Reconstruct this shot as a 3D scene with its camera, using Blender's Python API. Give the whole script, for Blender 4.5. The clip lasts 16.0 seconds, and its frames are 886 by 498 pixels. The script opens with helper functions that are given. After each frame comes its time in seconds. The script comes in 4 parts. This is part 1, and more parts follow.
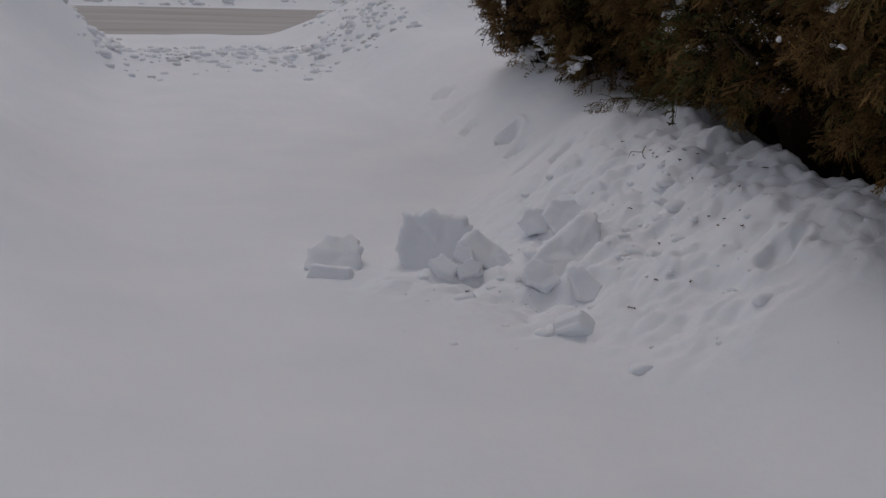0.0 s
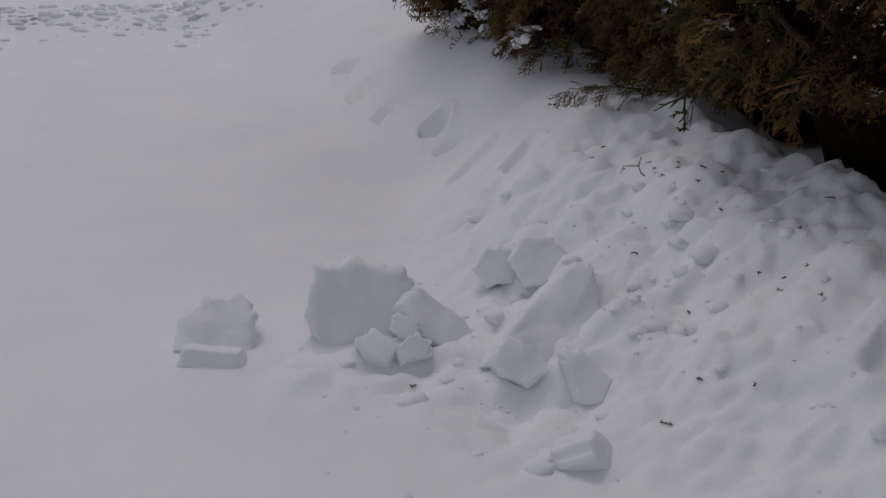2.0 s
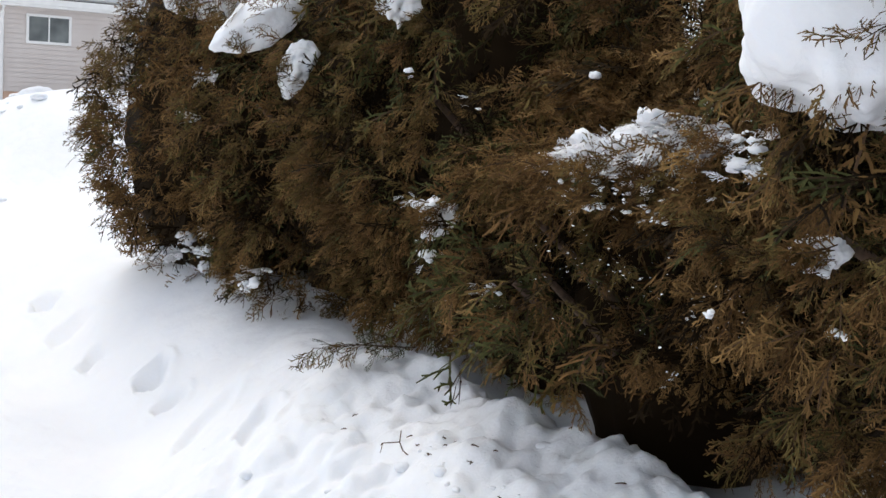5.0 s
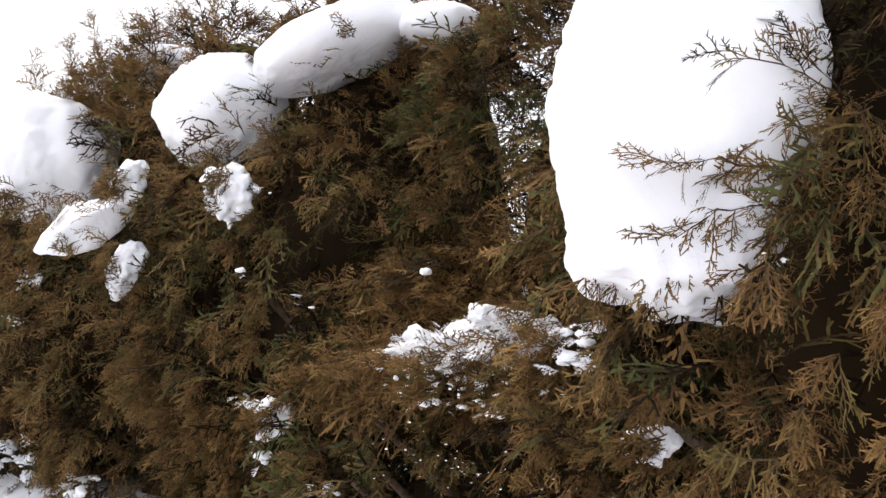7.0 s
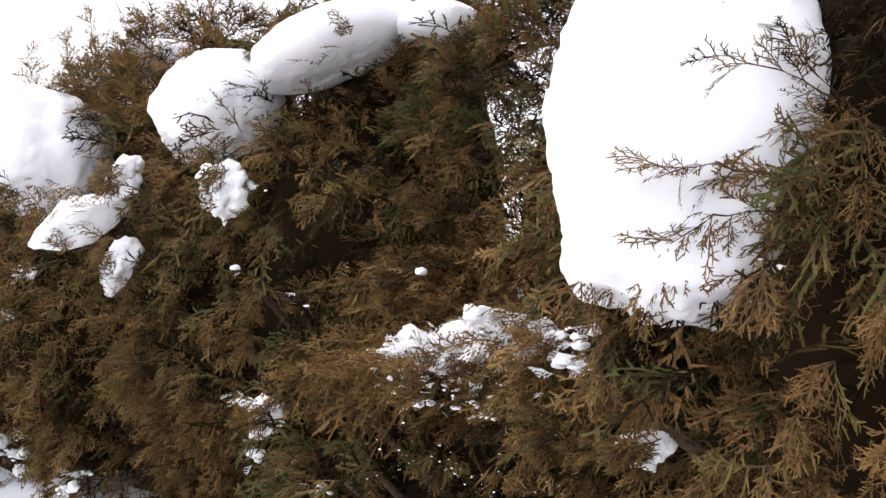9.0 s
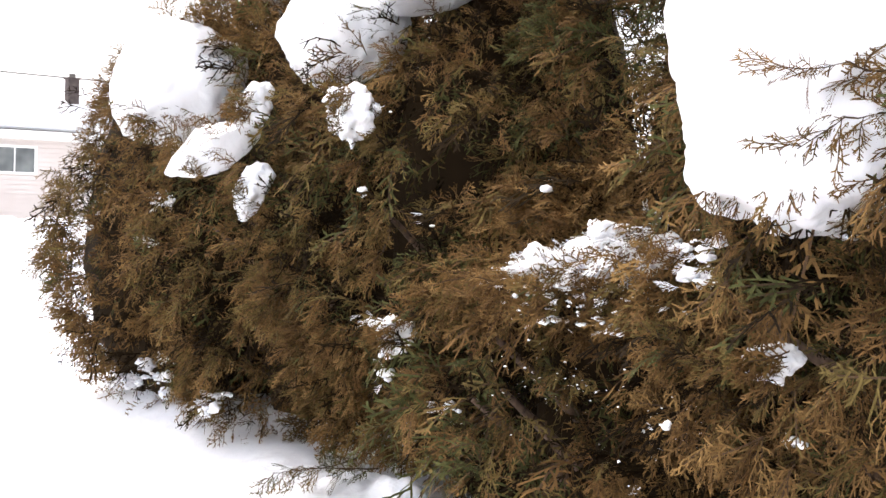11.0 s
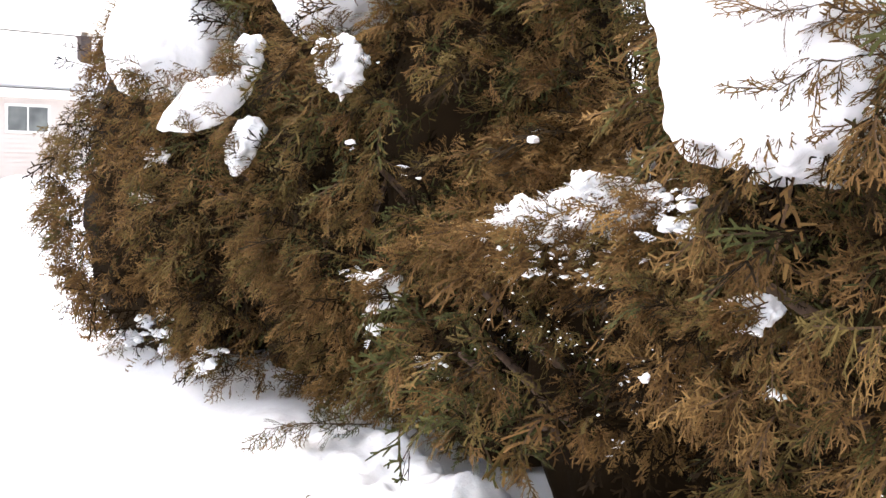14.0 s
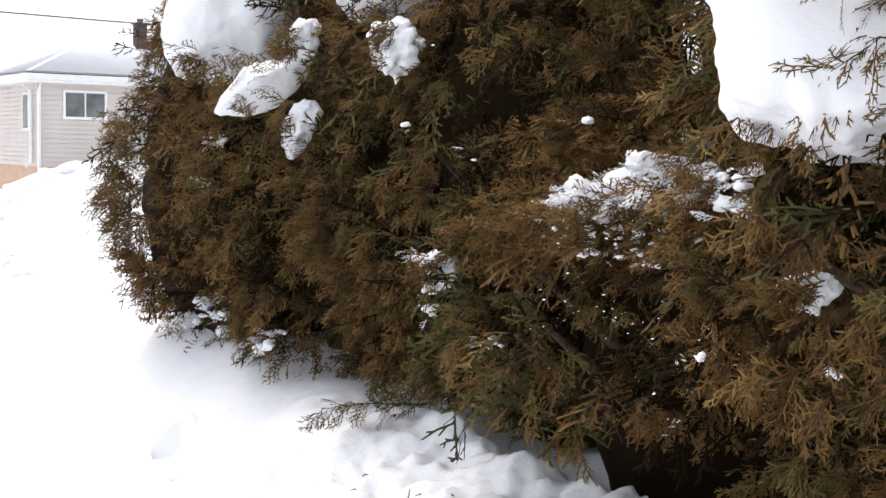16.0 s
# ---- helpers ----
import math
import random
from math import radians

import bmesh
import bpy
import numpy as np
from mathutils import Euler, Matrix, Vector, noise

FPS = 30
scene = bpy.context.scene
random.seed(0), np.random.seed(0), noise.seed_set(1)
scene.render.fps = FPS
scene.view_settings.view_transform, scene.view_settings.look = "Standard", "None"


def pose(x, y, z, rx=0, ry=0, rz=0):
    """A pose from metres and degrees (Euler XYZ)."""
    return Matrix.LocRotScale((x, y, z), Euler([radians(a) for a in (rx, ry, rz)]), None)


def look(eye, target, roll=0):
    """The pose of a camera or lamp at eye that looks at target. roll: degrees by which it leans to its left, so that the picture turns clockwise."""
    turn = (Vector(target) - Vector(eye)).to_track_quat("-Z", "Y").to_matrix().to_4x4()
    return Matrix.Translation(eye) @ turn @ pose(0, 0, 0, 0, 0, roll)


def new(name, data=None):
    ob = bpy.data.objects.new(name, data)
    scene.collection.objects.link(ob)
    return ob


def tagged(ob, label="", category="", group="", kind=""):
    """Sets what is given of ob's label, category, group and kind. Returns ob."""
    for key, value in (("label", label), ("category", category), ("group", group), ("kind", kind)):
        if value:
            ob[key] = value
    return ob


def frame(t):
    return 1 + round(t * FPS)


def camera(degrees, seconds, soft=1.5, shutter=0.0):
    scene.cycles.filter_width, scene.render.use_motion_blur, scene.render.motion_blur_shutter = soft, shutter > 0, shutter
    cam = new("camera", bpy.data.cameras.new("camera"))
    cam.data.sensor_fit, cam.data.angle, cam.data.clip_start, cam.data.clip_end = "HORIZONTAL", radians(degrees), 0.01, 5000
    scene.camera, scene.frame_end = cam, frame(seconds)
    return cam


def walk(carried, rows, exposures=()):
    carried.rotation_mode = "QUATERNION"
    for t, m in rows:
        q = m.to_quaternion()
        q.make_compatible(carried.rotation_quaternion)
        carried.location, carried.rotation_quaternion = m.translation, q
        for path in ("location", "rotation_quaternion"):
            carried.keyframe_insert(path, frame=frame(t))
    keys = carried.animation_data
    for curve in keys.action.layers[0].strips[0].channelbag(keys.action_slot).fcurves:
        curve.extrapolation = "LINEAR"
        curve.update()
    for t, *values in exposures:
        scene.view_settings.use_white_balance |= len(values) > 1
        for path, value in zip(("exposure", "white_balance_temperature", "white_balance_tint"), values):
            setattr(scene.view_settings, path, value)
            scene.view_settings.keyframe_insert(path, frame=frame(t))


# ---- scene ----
cam = camera(38.4, 16.0)
# seconds, eye x, y, z, turn about x, y, z
PATH = [
    (0, -0.0062, -0.0853, 1.4461, 75.69, -2.22, 4.29),
    (0.5, -0.0305, 0.2902, 1.4134, 75.21, -1.16, 3.55),
    (1, -0.0963, 0.71, 1.422, 74.1, -1.84, 3.01),
    (1.5, -0.2238, 1.1088, 1.4289, 73.49, -1.74, -0.35),
    (2, -0.2421, 1.5012, 1.3935, 73.48, -2.32, -0.98),
    (2.5, -0.3283, 1.775, 1.4104, 73.32, -3.1, -3.43),
    (3, -0.4233, 1.9351, 1.4183, 73.04, -2.44, -7.25),
    (3.5, -0.4272, 1.9987, 1.4191, 71.73, -2.93, -6.49),
    (4, -0.3952, 2.0074, 1.4435, 72.15, -2.98, -6.47),
    (4.5, -0.3847, 2.0005, 1.464, 77.11, -3.63, -9.92),
    (5, -0.3369, 2.0389, 1.5216, 82.83, -3.46, -14.54),
    (7.5, -0.3462, 2.0272, 1.5515, 91.94, -2.4, -22.65),
    (8, -0.3547, 2.0163, 1.5613, 91.79, -3.09, -22.99),
    (8.5, -0.3577, 2.011, 1.5582, 91.85, -3.1, -23.13),
    (9, -0.3395, 2.0396, 1.5575, 91.46, -2.6, -22.3),
    (9.5, -0.3647, 2.0305, 1.5474, 90.87, -2.18, -20.41),
    (10, -0.349, 2.0439, 1.5384, 90.3, -2.18, -18.39),
    (12.5, -0.2095, 2.057, 1.5126, 85.69, -1.44, -14.87),
    (13, -0.1973, 2.0646, 1.5175, 85.96, -1.81, -15.92),
    (13.5, -0.1975, 2.0635, 1.5167, 86.32, -1.42, -15.99),
    (14, -0.1991, 2.0733, 1.5118, 86.2, -1.44, -15.22),
    (14.5, -0.2081, 2.0795, 1.5128, 86.02, -1.34, -13.86),
    (15, -0.219, 2.058, 1.5044, 85.7, -2.19, -12.54),
    (15.5, -0.2123, 2.0506, 1.5022, 85.56, -1.47, -12.58),
    (16, -0.2116, 2.0503, 1.5054, 85.43, -1.12, -12.86),
]
walk(cam, [(t, pose(x, y, z, a, b, c)) for t, x, y, z, a, b, c in PATH],
     exposures=[(0.0, -1.47, 6450, 14), (1.5, -1.40, 6450, 14), (3.0, -1.29, 6450, 14), (3.9, -1.25, 6450, 14), (4.2, -1.18, 6450, 14), (4.45, -0.85, 6450, 13), (4.7, -0.3, 6450, 11),
                (5.0, 0.2, 6400, 8), (5.5, 0.8, 6700, 13), (8.6, 0.85, 6750, 13), (9.0, 0.95, 6750, 13), (9.5, 1.15, 6800, 13), (10.0, 1.4, 6850, 13), (11.3, 1.3, 6800, 13), (12.5, 1.05, 6700, 13), (13.2, 1.2, 6750, 13), (14.0, 1.42, 6850, 13), (14.5, 1.1, 6750, 12), (15.0, 0.8, 6650, 11), (15.5, 0.72, 6600, 10), (16.0, 0.66, 6600, 10)])

# ---- light: an overcast winter sky with a weak, wide sun behind the cloud ----
SUN_EL, SUN_AZ = 60.0, -25.0
world = bpy.data.worlds.new("overcast_sky")
scene.world = world
world.use_nodes = True
wt = world.node_tree
wt.nodes.clear()
w_out = wt.nodes.new("ShaderNodeOutputWorld")
w_add = wt.nodes.new("ShaderNodeAddShader")
w_sky = wt.nodes.new("ShaderNodeTexSky")
w_sky.sky_type = "NISHITA"
w_sky.sun_disc = False
w_sky.sun_elevation = radians(SUN_EL)
w_sky.sun_rotation = radians(SUN_AZ)
w_sky.dust_density = 6.0
w_b1 = wt.nodes.new("ShaderNodeBackground")
w_b1.inputs[1].default_value = 0.05
w_b2 = wt.nodes.new("ShaderNodeBackground")
w_b2.inputs[0].default_value = (0.93, 0.95, 1.0, 1)
w_b2.inputs[1].default_value = 0.62
wt.links.new(w_sky.outputs[0], w_b1.inputs[0])
wt.links.new(w_b1.outputs[0], w_add.inputs[0])
wt.links.new(w_b2.outputs[0], w_add.inputs[1])
wt.links.new(w_add.outputs[0], w_out.inputs[0])
sun_data = bpy.data.lights.new("sun", "SUN")
sun_data.energy, sun_data.angle, sun_data.color = 0.8, radians(25), (1.0, 0.97, 0.93)
sun_el, sun_az = radians(SUN_EL), radians(SUN_AZ)
sun = new("sun", sun_data)
sun.matrix_world = look((60 * math.sin(sun_az) * math.cos(sun_el), 60 * math.cos(sun_az) * math.cos(sun_el), 60 * math.sin(sun_el)), (0, 0, 0))

# ---- the lot: w runs across the driveway, s along it towards the road, both turned 20 degrees ----
LOT = pose(0, 0, 0, 0, 0, 20)


def lot(w, s, z, rx=0, ry=0, rz=0):
    return LOT @ pose(w, s, z, rx, ry, rz)


# ---- numpy helpers ----
def hash2(ix, iy, seed):
    v = np.sin(ix * 127.1 + iy * 311.7 + seed * 74.7) * 43758.5453
    return v - np.floor(v)


def vnoise(x, y, seed=0):
    ix, iy = np.floor(x), np.floor(y)
    fx, fy = x - ix, y - iy
    fx, fy = fx * fx * (3 - 2 * fx), fy * fy * (3 - 2 * fy)
    a, b = hash2(ix, iy, seed), hash2(ix + 1, iy, seed)
    c, d = hash2(ix, iy + 1, seed), hash2(ix + 1, iy + 1, seed)
    return (a + (b - a) * fx) * (1 - fy) + (c + (d - c) * fx) * fy - 0.5


def fbm(x, y, seed=0, octaves=4):
    total, amp = 0, 1.0
    for k in range(octaves):
        total = total + amp * vnoise(x * 2 ** k + 13.7 * k, y * 2 ** k - 7.3 * k, seed + k)
        amp *= 0.5
    return total


def sstep(a, b, v):
    t = np.clip((v - a) / (b - a), 0, 1)
    return t * t * (3 - 2 * t)


# ---- materials ----
def material(name, rough=0.6, metal=0.0):
    m = bpy.data.materials.new(name)
    m.use_nodes = True
    nt = m.node_tree
    bsdf = nt.nodes["Principled BSDF"]
    bsdf.inputs["Roughness"].default_value = rough
    bsdf.inputs["Metallic"].default_value = metal
    return m, nt, bsdf


def noise_node(nt, scale, detail=4.0, coord="Object", stretch=None):
    tc = nt.nodes.new("ShaderNodeTexCoord")
    n = nt.nodes.new("ShaderNodeTexNoise")
    n.inputs["Scale"].default_value = scale
    n.inputs["Detail"].default_value = detail
    out = tc.outputs[coord]
    if stretch:
        mp = nt.nodes.new("ShaderNodeMapping")
        mp.inputs["Scale"].default_value = stretch
        nt.links.new(out, mp.inputs[0])
        out = mp.outputs[0]
    nt.links.new(out, n.inputs["Vector"])
    return n.outputs["Fac"]


def ramp(nt, fac, stops):
    r = nt.nodes.new("ShaderNodeValToRGB")
    els = r.color_ramp.elements
    while len(els) < len(stops):
        els.new(0.5)
    for e, (p, c) in zip(els, stops):
        e.position, e.color = p, (*c, 1)
    nt.links.new(fac, r.inputs[0])
    return r.outputs[0]


def bump(nt, bsdf, fac, strength, dist):
    b = nt.nodes.new("ShaderNodeBump")
    b.inputs["Strength"].default_value = strength
    b.inputs["Distance"].default_value = dist
    nt.links.new(fac, b.inputs["Height"])
    old = bsdf.inputs["Normal"].links
    if old:
        nt.links.new(old[0].from_socket, b.inputs["Normal"])
    nt.links.new(b.outputs[0], bsdf.inputs["Normal"])


def simple(name, c1, c2, scale, rough=0.6, bump_d=0.0, metal=0.0, stretch=None):
    m, nt, bs = material(name, rough, metal)
    f = noise_node(nt, scale, 6.0, stretch=stretch)
    nt.links.new(ramp(nt, f, [(0.3, c1), (0.7, c2)]), bs.inputs["Base Color"])
    if bump_d:
        bump(nt, bs, f, 0.6, bump_d)
        bump(nt, bs, noise_node(nt, scale * 6, 5.0), 0.4, bump_d * 0.3)
    return m


def snow_material(name, dirty=0.0):
    m, nt, bs = material(name, 0.75)
    f = noise_node(nt, 1.7, 5.0)
    col = ramp(nt, f, [(0.3, (0.80, 0.82, 0.86)), (0.7, (0.86, 0.87, 0.89))])
    if dirty:
        d = noise_node(nt, 3.5, 8.0)
        mix = nt.nodes.new("ShaderNodeMix")
        mix.data_type = "RGBA"
        nt.links.new(ramp(nt, d, [(0.5, (0, 0, 0)), (0.72, (dirty, dirty, dirty))]), mix.inputs["Factor"])
        nt.links.new(col, mix.inputs[6])
        mix.inputs[7].default_value = (0.30, 0.25, 0.19, 1)
        col = mix.outputs[2]
    nt.links.new(col, bs.inputs["Base Color"])
    bs.inputs["Subsurface Weight"].default_value = 0.35
    bs.inputs["Subsurface Radius"].default_value = (0.8, 0.9, 1.0)
    bs.inputs["Subsurface Scale"].default_value = 0.012
    bump(nt, bs, noise_node(nt, 9.0, 6.0), 0.35, 0.03)
    bump(nt, bs, noise_node(nt, 120.0, 5.0), 0.35, 0.004)
    return m


def foliage_material(name, dark, mid, light):
    m, nt, bs = material(name, 0.8)
    geo = nt.nodes.new("ShaderNodeNewGeometry")
    r1 = noise_node(nt, 3.0, 3.0)
    add = nt.nodes.new("ShaderNodeMath")
    add.operation = "MULTIPLY_ADD"
    nt.links.new(geo.outputs["Random Per Island"], add.inputs[0])
    add.inputs[1].default_value = 0.45
    half = nt.nodes.new("ShaderNodeMath")
    half.operation = "MULTIPLY"
    nt.links.new(r1, half.inputs[0])
    half.inputs[1].default_value = 0.55
    nt.links.new(half.outputs[0], add.inputs[2])
    nt.links.new(ramp(nt, add.outputs[0], [(0.12, dark), (0.5, mid), (0.9, light)]), bs.inputs["Base Color"])
    bs.inputs["Specular IOR Level"].default_value = 0.06
    bump(nt, bs, noise_node(nt, 350.0, 3.0), 0.5, 0.002)
    return m


SNOW = snow_material("fresh_snow")
SNOW_DIRTY = snow_material("sanded_snow", 0.5)
RUST = foliage_material("winter_rust_foliage", (0.052, 0.033, 0.014), (0.134, 0.075, 0.029), (0.238, 0.134, 0.052))
GOLD = foliage_material("winter_gold_foliage", (0.070, 0.044, 0.017), (0.180, 0.107, 0.040), (0.305, 0.184, 0.068))
OLIVE = foliage_material("olive_foliage", (0.045, 0.033, 0.013), (0.120, 0.086, 0.030), (0.205, 0.150, 0.052))
GREEN = foliage_material("green_foliage", (0.026, 0.028, 0.010), (0.062, 0.064, 0.024), (0.110, 0.112, 0.040))
STEM = foliage_material("cedar_twig", (0.035, 0.022, 0.014), (0.075, 0.047, 0.028), (0.12, 0.075, 0.045))
# near-black: the shade deep in the hedge is put into this colour
SHADE_DARK = foliage_material("shade_dark_foliage", (0.008, 0.005, 0.003), (0.018, 0.011, 0.005), (0.040, 0.025, 0.010))
BARK = simple("cedar_bark", (0.05, 0.03, 0.02), (0.13, 0.08, 0.05), 9, 0.85, 0.01, stretch=(6, 6, 1))
TWIG = simple("dead_twig", (0.06, 0.035, 0.02), (0.13, 0.08, 0.045), 60, 0.8)
ROAD = simple("salted_wet_asphalt", (0.30, 0.275, 0.25), (0.47, 0.45, 0.43), 1.2, 0.55, 0.01, stretch=(0.25, 2.2, 1))
SIDING = simple("beige_vinyl_siding", (0.56, 0.50, 0.47), (0.62, 0.57, 0.54), 1.5, 0.5)
FOUNDATION = simple("painted_block_foundation", (0.55, 0.36, 0.26), (0.64, 0.45, 0.34), 4, 0.8, 0.01)
WHITE = simple("white_paint", (0.74, 0.74, 0.73), (0.82, 0.82, 0.81), 6, 0.45)
METAL_DARK = simple("dark_flashing", (0.06, 0.055, 0.05), (0.12, 0.11, 0.10), 8, 0.5)
BRICK = simple("dark_chimney_brick", (0.045, 0.034, 0.032), (0.085, 0.065, 0.06), 12, 0.85, 0.01)
POLE = simple("weathered_pole", (0.10, 0.085, 0.07), (0.17, 0.15, 0.13), 3, 0.9)
WIRE = simple("black_cable", (0.03, 0.03, 0.03), (0.05, 0.05, 0.05), 3, 0.6)
glass, gnt, gbs = material("window_glass", 0.06)
gbs.inputs["Base Color"].default_value = (0.05, 0.06, 0.065, 1)
gbs.inputs["Specular IOR Level"].default_value = 0.8
nt_f = noise_node(gnt, 2.0, 2.0)
gnt.links.new(ramp(gnt, nt_f, [(0.35, (0.06, 0.07, 0.075)), (0.7, (0.16, 0.18, 0.18))]), gbs.inputs["Base Color"])


# ---- mesh helpers ----
def mesh_from(name, verts, faces, mats, smooth=True, idx=None):
    me = bpy.data.meshes.new(name)
    me.from_pydata(verts, [], faces)
    for m in mats:
        me.materials.append(m)
    if idx is not None:
        me.polygons.foreach_set("material_index", np.asarray(idx, dtype=np.int32))
    if smooth:
        me.polygons.foreach_set("use_smooth", np.ones(len(me.polygons), dtype=bool))
    me.update()
    return me


def put(ob, parent):
    if parent is not None:
        ob.parent = parent
    return ob


def part(name, bm, mat, parent=None, label="", smooth=False, m=None):
    me = bpy.data.meshes.new(name)
    bm.to_mesh(me)
    bm.free()
    me.materials.append(mat)
    if smooth:
        me.polygons.foreach_set("use_smooth", np.ones(len(me.polygons), dtype=bool))
    ob = put(new(name, me), parent)
    if m is not None:
        ob.matrix_basis = m
    if label:
        ob["label"] = label
    return ob


def thing(name, m, label, category, group="", kind=""):
    return_ob = new(name)
    return_ob.matrix_basis = m
    return_ob.empty_display_size = 0.1
    return tagged(return_ob, label, category, group, kind)


def box(bm, x0, x1, y0, y1, z0, z1, bevel=0.0):
    r = bmesh.ops.create_cube(bm, size=1, matrix=Matrix.LocRotScale(((x0 + x1) / 2, (y0 + y1) / 2, (z0 + z1) / 2), None, (x1 - x0, y1 - y0, z1 - z0)))
    if bevel:
        edges = list({e for v in r["verts"] for e in v.link_edges})
        bmesh.ops.bevel(bm, geom=edges, offset=bevel, segments=2, affect="EDGES", profile=0.6)
    return bm


def boxed(x0, x1, y0, y1, z0, z1, bevel=0.0):
    return box(bmesh.new(), x0, x1, y0, y1, z0, z1, bevel)


def tube(bm, pts, radii, sides=6):
    rings = []
    for i, p in enumerate(pts):
        p = Vector(p)
        d = (Vector(pts[min(i + 1, len(pts) - 1)]) - Vector(pts[max(i - 1, 0)])).normalized()
        a = d.orthogonal().normalized()
        b = d.cross(a)
        rings.append([bm.verts.new(p + (a * math.cos(2 * math.pi * k / sides) + b * math.sin(2 * math.pi * k / sides)) * radii[i]) for k in range(sides)])
    for r0, r1 in zip(rings, rings[1:]):
        for k in range(sides):
            bm.faces.new((r0[k], r0[(k + 1) % sides], r1[(k + 1) % sides], r1[k]))
    bm.faces.new(rings[0][::-1])
    bm.faces.new(rings[-1])
    return bm


def lump(bm, centre, half, power=2.0, rough=0.12, freq=3.0, seed=0, sub=4, rot=None):
    """A superellipsoid roughened by noise: a clump or block of snow."""
    r = bmesh.ops.create_icosphere(bm, subdivisions=sub, radius=1)
    off = Vector((seed * 3.17, seed * 1.31, seed * 0.77))
    rm = rot or Matrix.Identity(3)
    size = min(half)
    for v in r["verts"]:
        d = v.co.normalized()
        k = (abs(d.x) ** power + abs(d.y) ** power + abs(d.z) ** power) ** (-1 / power)
        q = Vector((d.x * k * half[0], d.y * k * half[1], d.z * k * half[2]))
        n = noise.fractal((q * freq / max(half)) + off, 1.0, 2.0, 4)
        q += d * n * rough * size
        v.co = rm @ q + Vector(centre)
    return bm


# ---- the snow-covered ground ----
def chunks(w, s, cell, height, seed):
    """Heaped angular lumps: the highest of many small tilted, domed facets."""
    iw, js = np.floor(w / cell), np.floor(s / cell)
    top = np.full(np.shape(w), -1.0)
    for a in (-1, 0, 1):
        for b in (-1, 0, 1):
            ci, cj = iw + a, js + b
            dx = w / cell - (ci + 0.15 + 0.7 * hash2(ci, cj, seed))
            dy = s / cell - (cj + 0.15 + 0.7 * hash2(ci, cj, seed + 1))
            t1, t2 = hash2(ci, cj, seed + 2) - 0.5, hash2(ci, cj, seed + 3) - 0.5
            top = np.maximum(top, hash2(ci, cj, seed + 4) * 0.9 + 0.9 * (t1 * dx + t2 * dy) - 0.75 * (dx * dx + dy * dy))
    return height * (top - 0.3)


